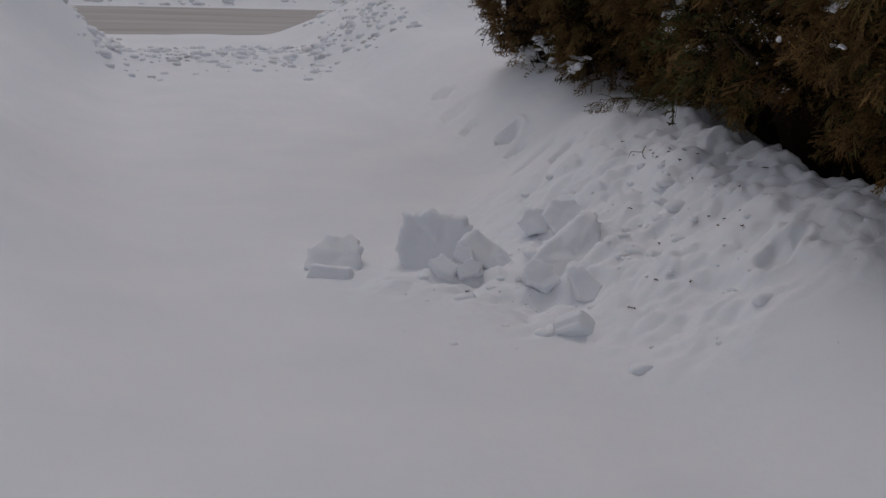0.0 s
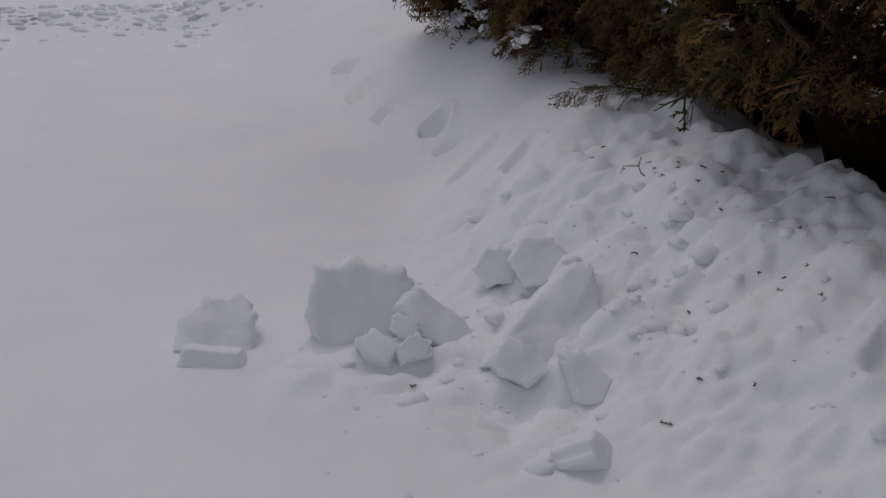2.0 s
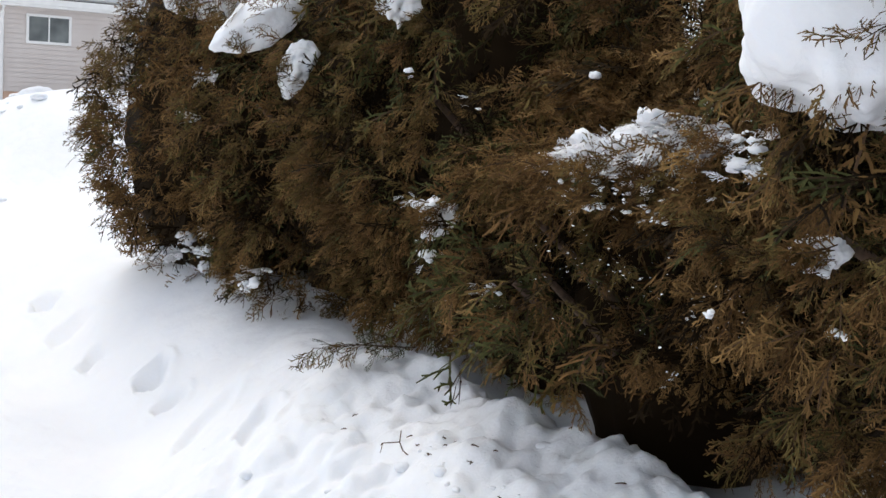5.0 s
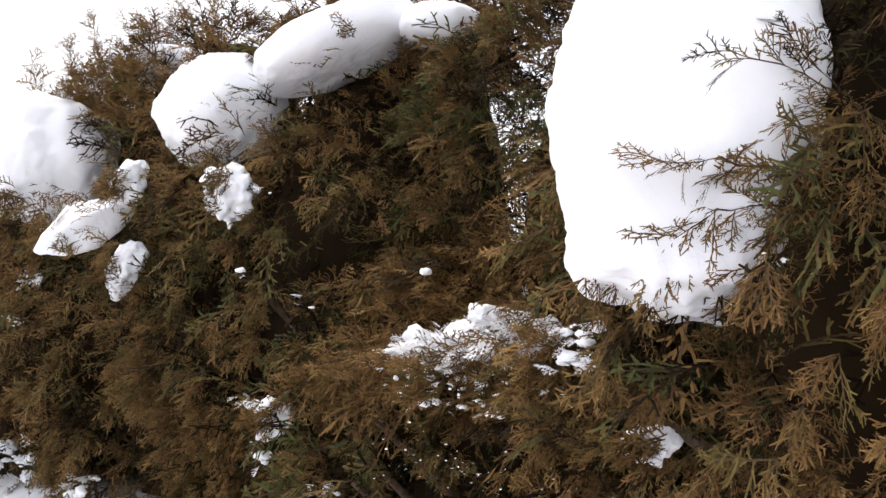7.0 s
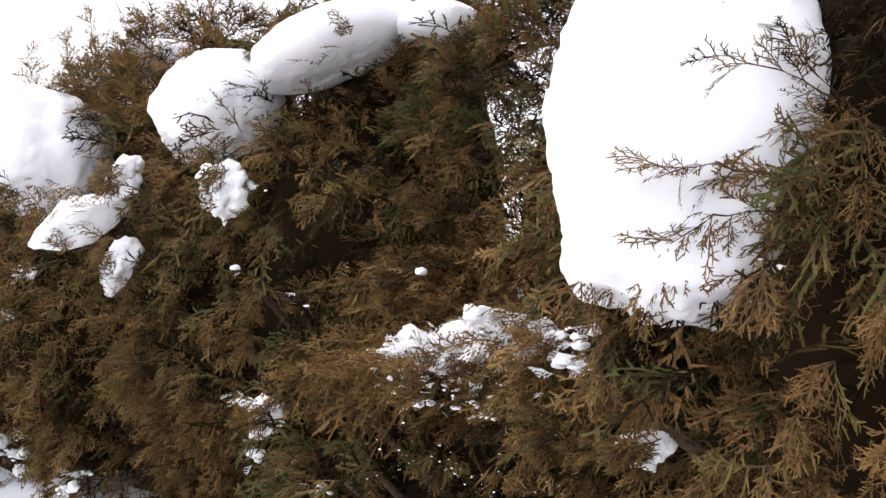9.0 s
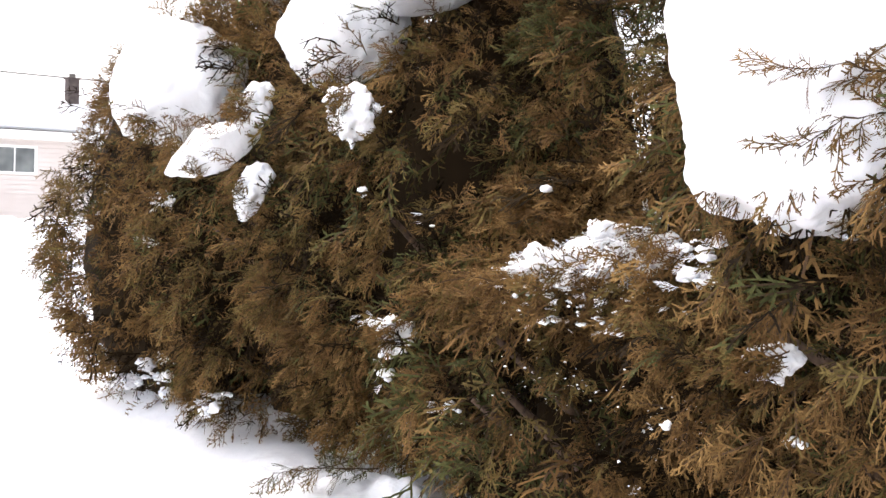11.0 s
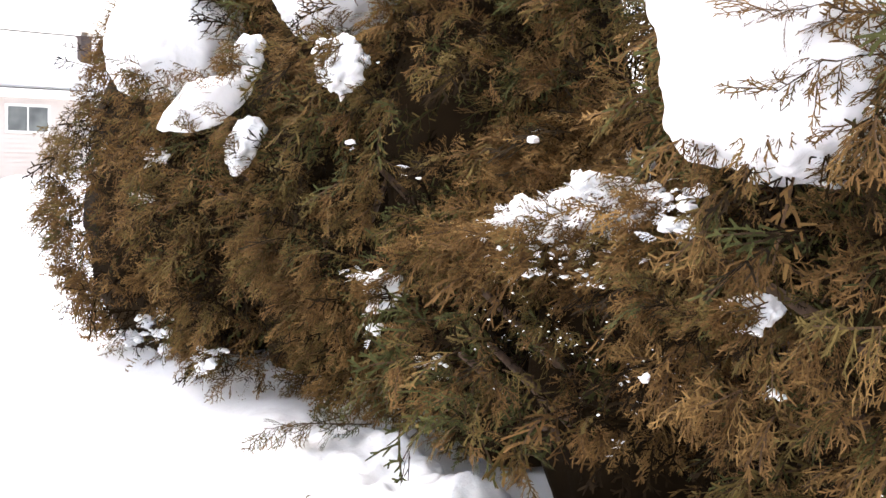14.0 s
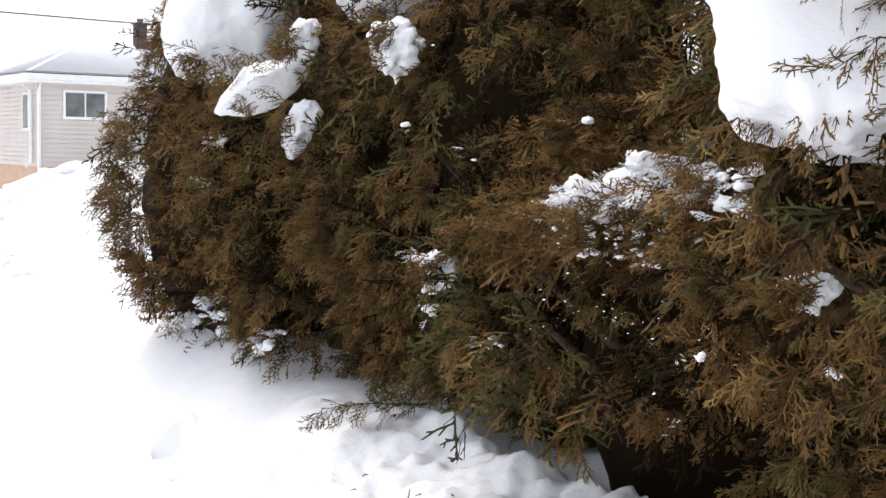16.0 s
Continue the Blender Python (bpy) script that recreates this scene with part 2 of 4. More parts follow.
def ground_z(w, s):
    base = 0.06 + 0.05 * fbm(w * 0.35, s * 0.35, 3, 3) + 0.012 * sstep(0, 12, s)
    crest = 0.52 - 0.11 * sstep(7.6, 8.8, s) + 0.02 * sstep(4.7, 4.2, s)
    far = sstep(5.2, 6.8, s)
    right = crest * sstep(1.55 + 0.5 * far, 2.62 + 0.33 * far, w) * (1 + 0.14 * fbm(w * 1.3, s * 1.3, 9, 3)) * sstep(17, 14, s)
    far_right = 0.25 * sstep(2.6, 4.2, w) * sstep(8.5, 10.5, s) * sstep(15, 13.2, s)
    left = (0.42 + 0.3 * fbm(w * 0.6, s * 0.6, 11, 2)) * sstep(0.25, -0.75, w + 0.12 * (s - 7) * sstep(7, 4, s)) * sstep(2.5, 6.5, s)
    mouth = 0.5 * sstep(0.5, -0.5, w) * sstep(10, 12, s) * sstep(15.2, 13.6, s) + 0.55 * sstep(2.7, 3.7, w) * sstep(11, 13, s) * sstep(15.8, 14.2, s)
    under = 0.55 * sstep(2.5, 3.1, w) * sstep(1.0, 2.0, s) * sstep(9.4, 8.3, s)
    z = base + np.maximum(right, under) + far_right + left + mouth
    # ridge left by the plough across the driveway's mouth
    z = z + 0.10 * np.exp(-((s - 12.2) / 0.8) ** 2) * (1 + 0.9 * fbm(w * 2.5, s * 2.5, 21, 4))
    road = sstep(15.2, 16.2, s) * sstep(21.6, 20.6, s)
    z = z * (1 - road) - 0.01 * road
    z = z + 0.22 * sstep(20.8, 22.0, s) - 0.06 * sstep(23, 28, s)
    z = z + (0.10 * fbm(w * 0.8, s * 3, 31, 3)) * sstep(20.8, 21.4, s) * sstep(24, 22.2, s)
    # churned, broken snow below the hedge and round the fallen blocks
    churn = sstep(1.5, 1.95, w) * sstep(3.0, 3.6, s) * sstep(6.6, 5.2, s) * sstep(2.95, 2.7, w)
    z = z + churn * (0.03 * fbm(w * 4.6, s * 4.6, 41, 4) + 1.0 * chunks(w, s, 0.19, 0.050, 3) + 1.3 * chunks(w, s, 0.09, 0.026, 5) + 1.4 * chunks(w, s, 0.045, 0.013, 13) + 0.02 * fbm(w * 22, s * 22, 46, 3))
    heap = np.exp(-(((w - 1.72) / 0.36) ** 2 + ((s - 4.4) / 0.46) ** 2))
    z = z + heap * (0.0 + 0.06 * fbm(w * 4.5, s * 4.5, 47, 4) + 1.5 * chunks(w, s, 0.17, 0.060, 7) + 1.6 * chunks(w, s, 0.07, 0.024, 9) + 1.4 * chunks(w, s, 0.04, 0.012, 15))
    foot = np.exp(-(((w - 1.38) / 0.30) ** 2 + ((s - 4.6) / 0.22) ** 2))
    z = z + foot * (0.02 + 0.9 * chunks(w, s, 0.11, 0.04, 11) + 0.06 * fbm(w * 9, s * 9, 50, 3))
    # crusted shelf that breaks off above a hollow at the hedge's foot
    lip = 2.72 + 0.16 * fbm(s * 2.6, s * 0 + 0.3, 48, 3) + 0.10 * sstep(4.9, 5.3, s)
    near = sstep(3.0, 3.4, s) * sstep(5.9, 5.4, s)
    z = z + near * 0.035 * np.exp(-((w - lip + 0.07) / 0.08) ** 2) - near * 0.20 * sstep(lip, lip + 0.05, w)
    z = z + 0.012 * fbm(w * 2.2, s * 2.2, 51, 3) + 0.004 * fbm(w * 12, s * 12, 53, 3) * sstep(14, 8, s)
    return z


DENTS = [(2.25, 3.62, 0.085, 0.05, 0.05, 20), (2.47, 8.62, 0.11, 0.055, 0.09, 60), (2.42, 8.05, 0.10, 0.06, 0.05, 10), (2.36, 7.55, 0.10, 0.055, 0.06, 40),
         (2.42, 7.0, 0.09, 0.06, 0.08, 70), (2.37, 6.7, 0.07, 0.05, 0.06, 10), (2.3, 6.2, 0.13, 0.07, 0.04, 30), (2.28, 5.75, 0.12, 0.06, 0.045, 50)]


def ground_full(w, s):
    z = ground_z(w, s)
    w, s = w + 0.05 * fbm(w * 9, s * 9, 55, 2), s + 0.05 * fbm(w * 9, s * 9, 57, 2)
    for dw, ds, a, b, depth, ang in DENTS:
        ca, sa = math.cos(radians(ang)), math.sin(radians(ang))
        u, v = ((w - dw) * ca + (s - ds) * sa) / a, (-(w - dw) * sa + (s - ds) * ca) / b
        q = u * u + v * v
        z = z - depth * sstep(1.5, 0.35, q) + 0.25 * depth * np.exp(-((q - 1.9) / 0.6) ** 2)
    return z


def gz(w, s):
    return float(ground_full(np.array([float(w)]), np.array([float(s)]))[0])


def spaced(lo, a, b, hi, fine, grow):
    mid = list(np.arange(a, b, fine))
    up, step, v = [], fine, mid[-1]
    while v < hi:
        step *= grow
        v += step
        up.append(v)
    dn, step, v = [], fine, mid[0]
    while v > lo:
        step *= grow
        v -= step
        dn.append(v)
    return np.array(dn[::-1] + mid + up)


gw = spaced(-400, 0.8, 2.8, 400, 0.0125, 1.06)
gs = spaced(-200, 3.2, 5.9, 900, 0.0135, 1.03)
GW, GS = np.meshgrid(gw, gs)
GZ = ground_full(GW, GS)
GZ = np.where((np.abs(GW) > 60) | (GS > 60), 0.35 + 0 * GZ, GZ)
nw, ns = len(gw), len(gs)
k0 = (np.arange(ns - 1)[:, None] * nw + np.arange(nw - 1)[None, :]).ravel()
ground = new("ground", mesh_from("ground", np.stack([GW.ravel(), GS.ravel(), GZ.ravel()], 1), np.stack([k0, k0 + 1, k0 + nw + 1, k0 + nw], 1), [SNOW]))
ground.matrix_basis = LOT
tagged(ground, "deep white snow cover banked up along the hedge", "snow", kind="structure")

# the ploughed road, sanded and wet
rw = np.arange(-60, 60.1, 0.6)
rs = np.array([15.9, 16.05, 16.5, 17.2, 18, 18.8, 19.6, 20.3, 20.75, 20.9])
RW, RS = np.meshgrid(rw, rs)
RS2 = RS + 0.12 * fbm(RW * 0.8, RS * 0.3, 61, 3)
RZ = 0.012 + 0.03 * np.exp(-((RS - 18.4) / 1.5) ** 2) - 0.06 * ((RS < 16.0) | (RS > 20.85))
nr = len(rw)
k1 = (np.arange(len(rs) - 1)[:, None] * nr + np.arange(nr - 1)[None, :]).ravel()
road = new("road", mesh_from("road", np.stack([RW.ravel(), RS2.ravel(), RZ.ravel()], 1), np.stack([k1, k1 + 1, k1 + nr + 1, k1 + nr], 1), [ROAD]))
road.matrix_basis = LOT
tagged(road, "ploughed street with salted grey-brown wheel tracks", "road", kind="structure")


def rubble(name, count, place, size, label, mat, seed):
    rnd = random.Random(seed)
    bm = bmesh.new()
    for i in range(count):
        w, s = place(rnd)
        r = size * (0.35 + rnd.random() ** 2)
        lump(bm, (w, s, gz(w, s) - r * 0.05), (r * rnd.uniform(0.8, 1.4), r * rnd.uniform(0.8, 1.4), r * rnd.uniform(0.5, 0.8)), 2.6, 0.35, 2.5, seed + i, 2)
    ob = part(name, bm, mat, smooth=True, m=LOT)
    return tagged(ob, label, "snow", kind="stuff")


rubble("snow_windrow", 520, lambda r: (r.uniform(0.2, 3.0), r.gauss(12.2, 0.5)), 0.034, "low ridge of sand-stained snow lumps left by a plough", SNOW_DIRTY, 5)
rubble("snow_windrow", 120, lambda r: (r.gauss(3.1, 0.25), r.uniform(12.6, 15.0)), 0.04, "crumbly snow heap beside the driveway's mouth", SNOW, 1305)
rubble("snow_windrow", 80, lambda r: (r.gauss(0.1, 0.15), r.uniform(11.2, 15.2)), 0.045, "crumbly snow heap with gravel beside the driveway", SNOW_DIRTY, 2505)
rubble("snow_windrow", 260, lambda r: (r.uniform(-6, 9), r.gauss(21.4, 0.25)), 0.07, "dirty snow lumps along the far edge of the street", SNOW_DIRTY, 3705)

# ---- the cedar hedge ----
PROFILE = [(0.3, 0.50), (0.55, 0.66), (0.8, 0.79), (1.0, 0.90), (1.2, 1.0), (1.5, 0.98), (1.9, 0.86), (2.2, 0.68), (2.45, 0.45), (2.7, 0.12), (2.78, 0.0)]
PZ, PR = [p[0] for p in PROFILE], [p[1] for p in PROFILE]


def profile(z, height):
    return float(np.interp(z * 2.6 / height, PZ, PR))


# w, s, radius, height; the fourth is a low one in the gap
SHRUBS = [(3.36, 7.85, 0.92, 2.48), (3.42, 6.85, 0.94, 2.74), (3.46, 5.72, 0.98, 2.65), (3.16, 4.66, 0.84, 1.72), (3.68, 4.62, 0.95, 2.85), (3.28, 3.45, 1.06, 2.75), (3.15, 2.25, 1.0, 2.7), (3.2, 1.1, 1.0, 2.6)]
# snow lying on the hedge: centre w, s, z; half sizes across, deep, high; squareness; turns
CAPS = [
    ("snow_slab", (2.39, 3.56, 1.86), (0.25, 0.23, 0.35), 5.0, (-14, -5, -48), "thick smooth slab of snow resting on bent cedar branches"),
    ("snow_cushion", (2.84, 5.98, 2.15), (0.235, 0.24, 0.19), 2.2, (-15, -24, -31), "rounded white snow cushion on the hedge's shoulder"),
    ("snow_cushion", (2.78, 7.27, 2.02), (0.27, 0.25, 0.27), 3.0, (-14, 22, -24), "sloping white snow cushion on the far end of the hedge"),
    ("snow_cushion", (3.02, 5.55, 2.36), (0.30, 0.25, 0.10), 2.6, (-10, -24, -35), "wind-packed snow on top of the hedge"),
    ("snow_cushion", (3.15, 6.9, 2.44), (0.20, 0.2, 0.08), 2.4, (-10, 0, -28), "wind-packed snow on top of the hedge"),
    ("snow_cushion", (3.2, 5.22, 2.42), (0.14, 0.2, 0.07), 2.4, (0, 0, -35), "wind-packed snow on top of the hedge"),
    ("snow_tongue", (2.56, 6.45, 1.72), (0.21, 0.10, 0.10), 1.35, (-20, -30, -26), "ragged tongue of snow caught among cedar sprays"),
    ("snow_tongue", (2.60, 6.20, 1.875), (0.09, 0.08, 0.06), 1.6, (-20, -40, -26), "small lump of snow caught among cedar sprays"),
    ("snow_tongue", (2.53, 6.08, 1.56), (0.06, 0.07, 0.11), 1.6, (-20, 22, -26), "ragged tongue of snow caught among cedar sprays"),
    ("snow_tongue", (2.58, 5.50, 1.815), (0.075, 0.07, 0.085), 2.6, (-20, 0, -30), "ragged lump of snow caught among cedar sprays"),
    ("snow_tongue", (2.46, 5.03, 1.15), (0.055, 0.05, 0.05), 2.3, (-20, 35, -36), "small lump of snow caught among cedar sprays"),
    ("snow_tongue", (2.275, 3.53, 1.265), (0.05, 0.03, 0.035), 2.2, (-20, -25, -48), "half-melted lump of snow deep among cedar sprays"),
]
CAP_INV = []
for _, c, half, _, (rx, ry, rz), _ in CAPS:
    CAP_INV.append((pose(*c, rx, ry, rz).inverted(), half))


def in_caps(w, s, z, big):
    for k, (inv, half) in enumerate(CAP_INV):
        q = inv @ Vector((w, s, z))
        grow = 1.02 if k < 3 else 0.75
        if abs(q.x) < half[0] * grow and abs(q.z) < half[2] * grow and q.y < half[1] and q.y > -0.75:
            return True
    return False


def spray_template(rnd, open_form=False, coarse=False):
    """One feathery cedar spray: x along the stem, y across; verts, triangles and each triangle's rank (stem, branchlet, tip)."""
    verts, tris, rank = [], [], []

    def ribbon(p, ang, ln, wd, curl, level, steps, rise):
        k = len(verts)
        path, a = [p], ang
        for j in range(steps):
            a += curl / steps
            q = path[-1]
            path.append((q[0] + math.cos(a) * ln / steps, q[1] + math.sin(a) * ln / steps, q[2] + rise * ln / steps))
        for j, q in enumerate(path):
            hw = wd * (0.55 if j < steps else 0.30)
            verts.append((q[0] - math.sin(a) * hw, q[1] + math.cos(a) * hw, q[2] + 0.35 * hw))
            verts.append((q[0] + math.sin(a) * hw, q[1] - math.cos(a) * hw, q[2] - 0.35 * hw))
        for j in range(steps):
            b = k + 2 * j
            tris.extend([(b, b + 1, b + 3), (b, b + 3, b + 2)])
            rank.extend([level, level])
        return path

    stem = ribbon((0, 0, 0), rnd.uniform(-0.25, 0.25), 1.0, 0.026, rnd.uniform(-0.5, 0.5), 0, 3, rnd.uniform(-0.1, 0.1))
    count = 7 if coarse else 8 if open_form else 9
    side = rnd.choice((-1, 1))
    for i in range(count):
        f = (i + 0.9) / (count + 0.3)
        g = f * 3
        j = min(int(g), 2)
        p = tuple(stem[j][c] + (stem[j + 1][c] - stem[j][c]) * (g - j) for c in range(3))
        side = -side
        if rnd.random() < 0.08:
            continue
        a = math.radians(rnd.uniform(34, 62)) * side
        ln = (0.50 * (1 - f) ** 0.6 + 0.13) * rnd.uniform(0.6, 1.25) * (0.6 + 0.4 * min(1, f * 3))
        lateral = ribbon(p, a, ln, 0.032 if coarse else 0.028, -0.55 * side * rnd.uniform(0.3, 1.3), 1, 2, rnd.uniform(-0.45, 0.35))
        turn = rnd.choice((-1, 1))
        for m in range(2 if coarse else 5 if ln > 0.3 else 4):
            h = min(0.98, 0.22 + (0.4 if coarse else 0.17) * m) * 2
            n = min(int(h), 1)
            q = tuple(lateral[n][c] + (lateral[n + 1][c] - lateral[n][c]) * (h - n) for c in range(3))
            turn = -turn
            ribbon(q, a * 0.75 + math.radians(rnd.uniform(22, 48)) * turn, (0.065 + 0.13 * ln) * rnd.uniform(0.7, 1.3) * (1.25 if open_form or coarse else 1.0), 0.038 if coarse else 0.030, rnd.uniform(-0.5, 0.5), 2, 1, rnd.uniform(-0.4, 0.4))
    v = np.array(verts)
    v[:, 2] += -0.20 * v[:, 0] ** 2 - 0.12 * np.abs(v[:, 1])
    return v, np.array(tris), np.array(rank)


rnd_t = random.Random(12)
TEMPLATES = [spray_template(rnd_t) for _ in range(28)]
OPEN_TEMPLATES = [spray_template(rnd_t, True) for _ in range(12)]
COARSE_TEMPLATES = [spray_template(rnd_t, False, True) for _ in range(16)]
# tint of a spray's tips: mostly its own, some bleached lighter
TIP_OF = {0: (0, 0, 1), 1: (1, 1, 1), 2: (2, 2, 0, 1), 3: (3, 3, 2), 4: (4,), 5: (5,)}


class Sprays:
    """Gathers sprays into one mesh."""

    def __init__(self):
        self.v, self.t, self.i, self.n = [], [], [], 0

    def add(self, rs, start, ax, length, mat, droop=1.0, forms=TEMPLATES, spin=0.8):
        ax = ax.normalized()
        across = ax.cross(Vector((0, 0, 1)))
        if across.length < 0.05:
            across = Vector((1, 0, 0))
        across.normalize()
        nrm = across.cross(ax)
        roll = rs.gauss(0, spin)
        across, nrm = across * math.cos(roll) + nrm * math.sin(roll), nrm * math.cos(roll) - across * math.sin(roll)
        v, t, rank = forms[rs.randrange(len(forms))]
        q = (v * np.array((1, rs.uniform(0.9, 1.4), droop))) @ (np.array([ax, across, nrm]) * length) + np.array(start)
        q[:, 2] -= 0.12 * length * droop * v[:, 0] ** 2
        self.v.append(q)
        self.t.append(t + self.n)
        self.n += len(v)
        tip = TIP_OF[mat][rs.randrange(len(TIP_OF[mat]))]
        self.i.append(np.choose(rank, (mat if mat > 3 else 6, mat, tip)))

    def done(self, name, parent, label):
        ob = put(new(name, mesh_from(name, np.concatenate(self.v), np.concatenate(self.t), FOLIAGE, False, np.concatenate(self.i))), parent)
        ob["label"] = label
        return ob


def tufts(sp, shrub, others, rs, per_m2, deep, zlo, tints, size, each, loose=0.5, forms=TEMPLATES):
    """Covers the outside of a shrub with tufts, each a fan of sprays from one twig."""
    cw, cs, R, H = shrub
    area = 2 * math.pi * R * 0.85 * (H - zlo)
    for _ in range(int(area * per_m2)):
        th = rs.uniform(0, 2 * math.pi)
        z = rs.uniform(zlo, H * 0.98)
        ox, oy = math.cos(th), math.sin(th)
        if ox > (0.12 if cs < 7.5 else 0.45):
            continue
        bulge = float(fbm(np.array([th * 1.9 + cs * 1.7]), np.array([z * 2.3]), 71, 2)[0])
        r = R * profile(z, H) * (1 + 0.20 * bulge) - deep * rs.random() + 0.02
        if r < 0.04:
            continue
        w, s = cw + ox * r, cs + oy * r
        if s < 2.3 and rs.random() < 0.8:
            continue
        if deep < 0.2 and in_caps(w, s, z, True):
            continue
        if any(math.hypot(w - ow, s - os_) < oR * profile(z, oH) - (0.26 if deep < 0.2 else 0.45) for ow, os_, oR, oH in others):
            continue
        top = max(0.0, (z - 1.75)) * 1.3 if H > 2 else max(0.0, z - 1.3) * 1.3
        a0 = Vector((ox * 0.8, oy * 0.8, rs.uniform(-0.7, 0.35) + top)) + Vector((rs.gauss(0, 0.28), rs.gauss(0, 0.28), 0))
        a0.normalize()
        o = Vector((w, s, z)) - a0 * size * 0.9
        patch = float(fbm(np.array([s * 1.5]), np.array([z * 1.5 + w]), 81, 2)[0]) * 1.15 + rs.gauss(0, 0.2)
        for _ in range(rs.randint(each - 2, each + 2)):
            d = a0 + Vector((rs.gauss(0, loose), rs.gauss(0, loose), rs.gauss(0.02, loose)))
            k = int(np.clip((patch + rs.gauss(0, 0.13) + 0.55) / 1.1 * len(tints), 0, len(tints) - 1))
            start = o + d.normalized() * rs.uniform(0, 0.9) * size
            if start.z < 0.6 and rs.random() < 0.5:
                continue
            sp.add(rs, start, d, size * rs.uniform(0.65, 1.3), tints[k], 1.0, forms)


def branch(sp, plant, rs, pts, tint, size, count, radius=0.0028, spread=0.55):
    """One long curving branch with open sprays along it, reaching out of the hedge."""
    pv = [Vector(p) for p in pts]
    fine = []
    for a, b in zip(pv, pv[1:]):
        for k in range(3):
            fine.append(a.lerp(b, k / 3) + Vector((rs.gauss(0, 0.004), rs.gauss(0, 0.004), rs.gauss(0, 0.005))))
    fine.append(pv[-1])
    part("branch", tube(bmesh.new(), fine, [radius * (1 - 0.65 * k / (len(fine) - 1)) for k in range(len(fine))], 5), STEM, plant, "thin brown branch", True)
    for k in range(count):
        f = (k + 0.5) / count * (len(fine) - 1)
        j = min(int(f), len(fine) - 2)
        p = fine[j].lerp(fine[j + 1], f - j)
        d = (fine[j + 1] - fine[j]).normalized()
        turn = Vector((rs.gauss(0, spread), rs.gauss(0, spread), rs.gauss(-0.05, spread)))
        sp.add(rs, p, d + turn, size * rs.uniform(0.7, 1.2) * (1.1 - 0.35 * k / count), tint[rs.randrange(len(tint))], 0.6, OPEN_TEMPLATES)


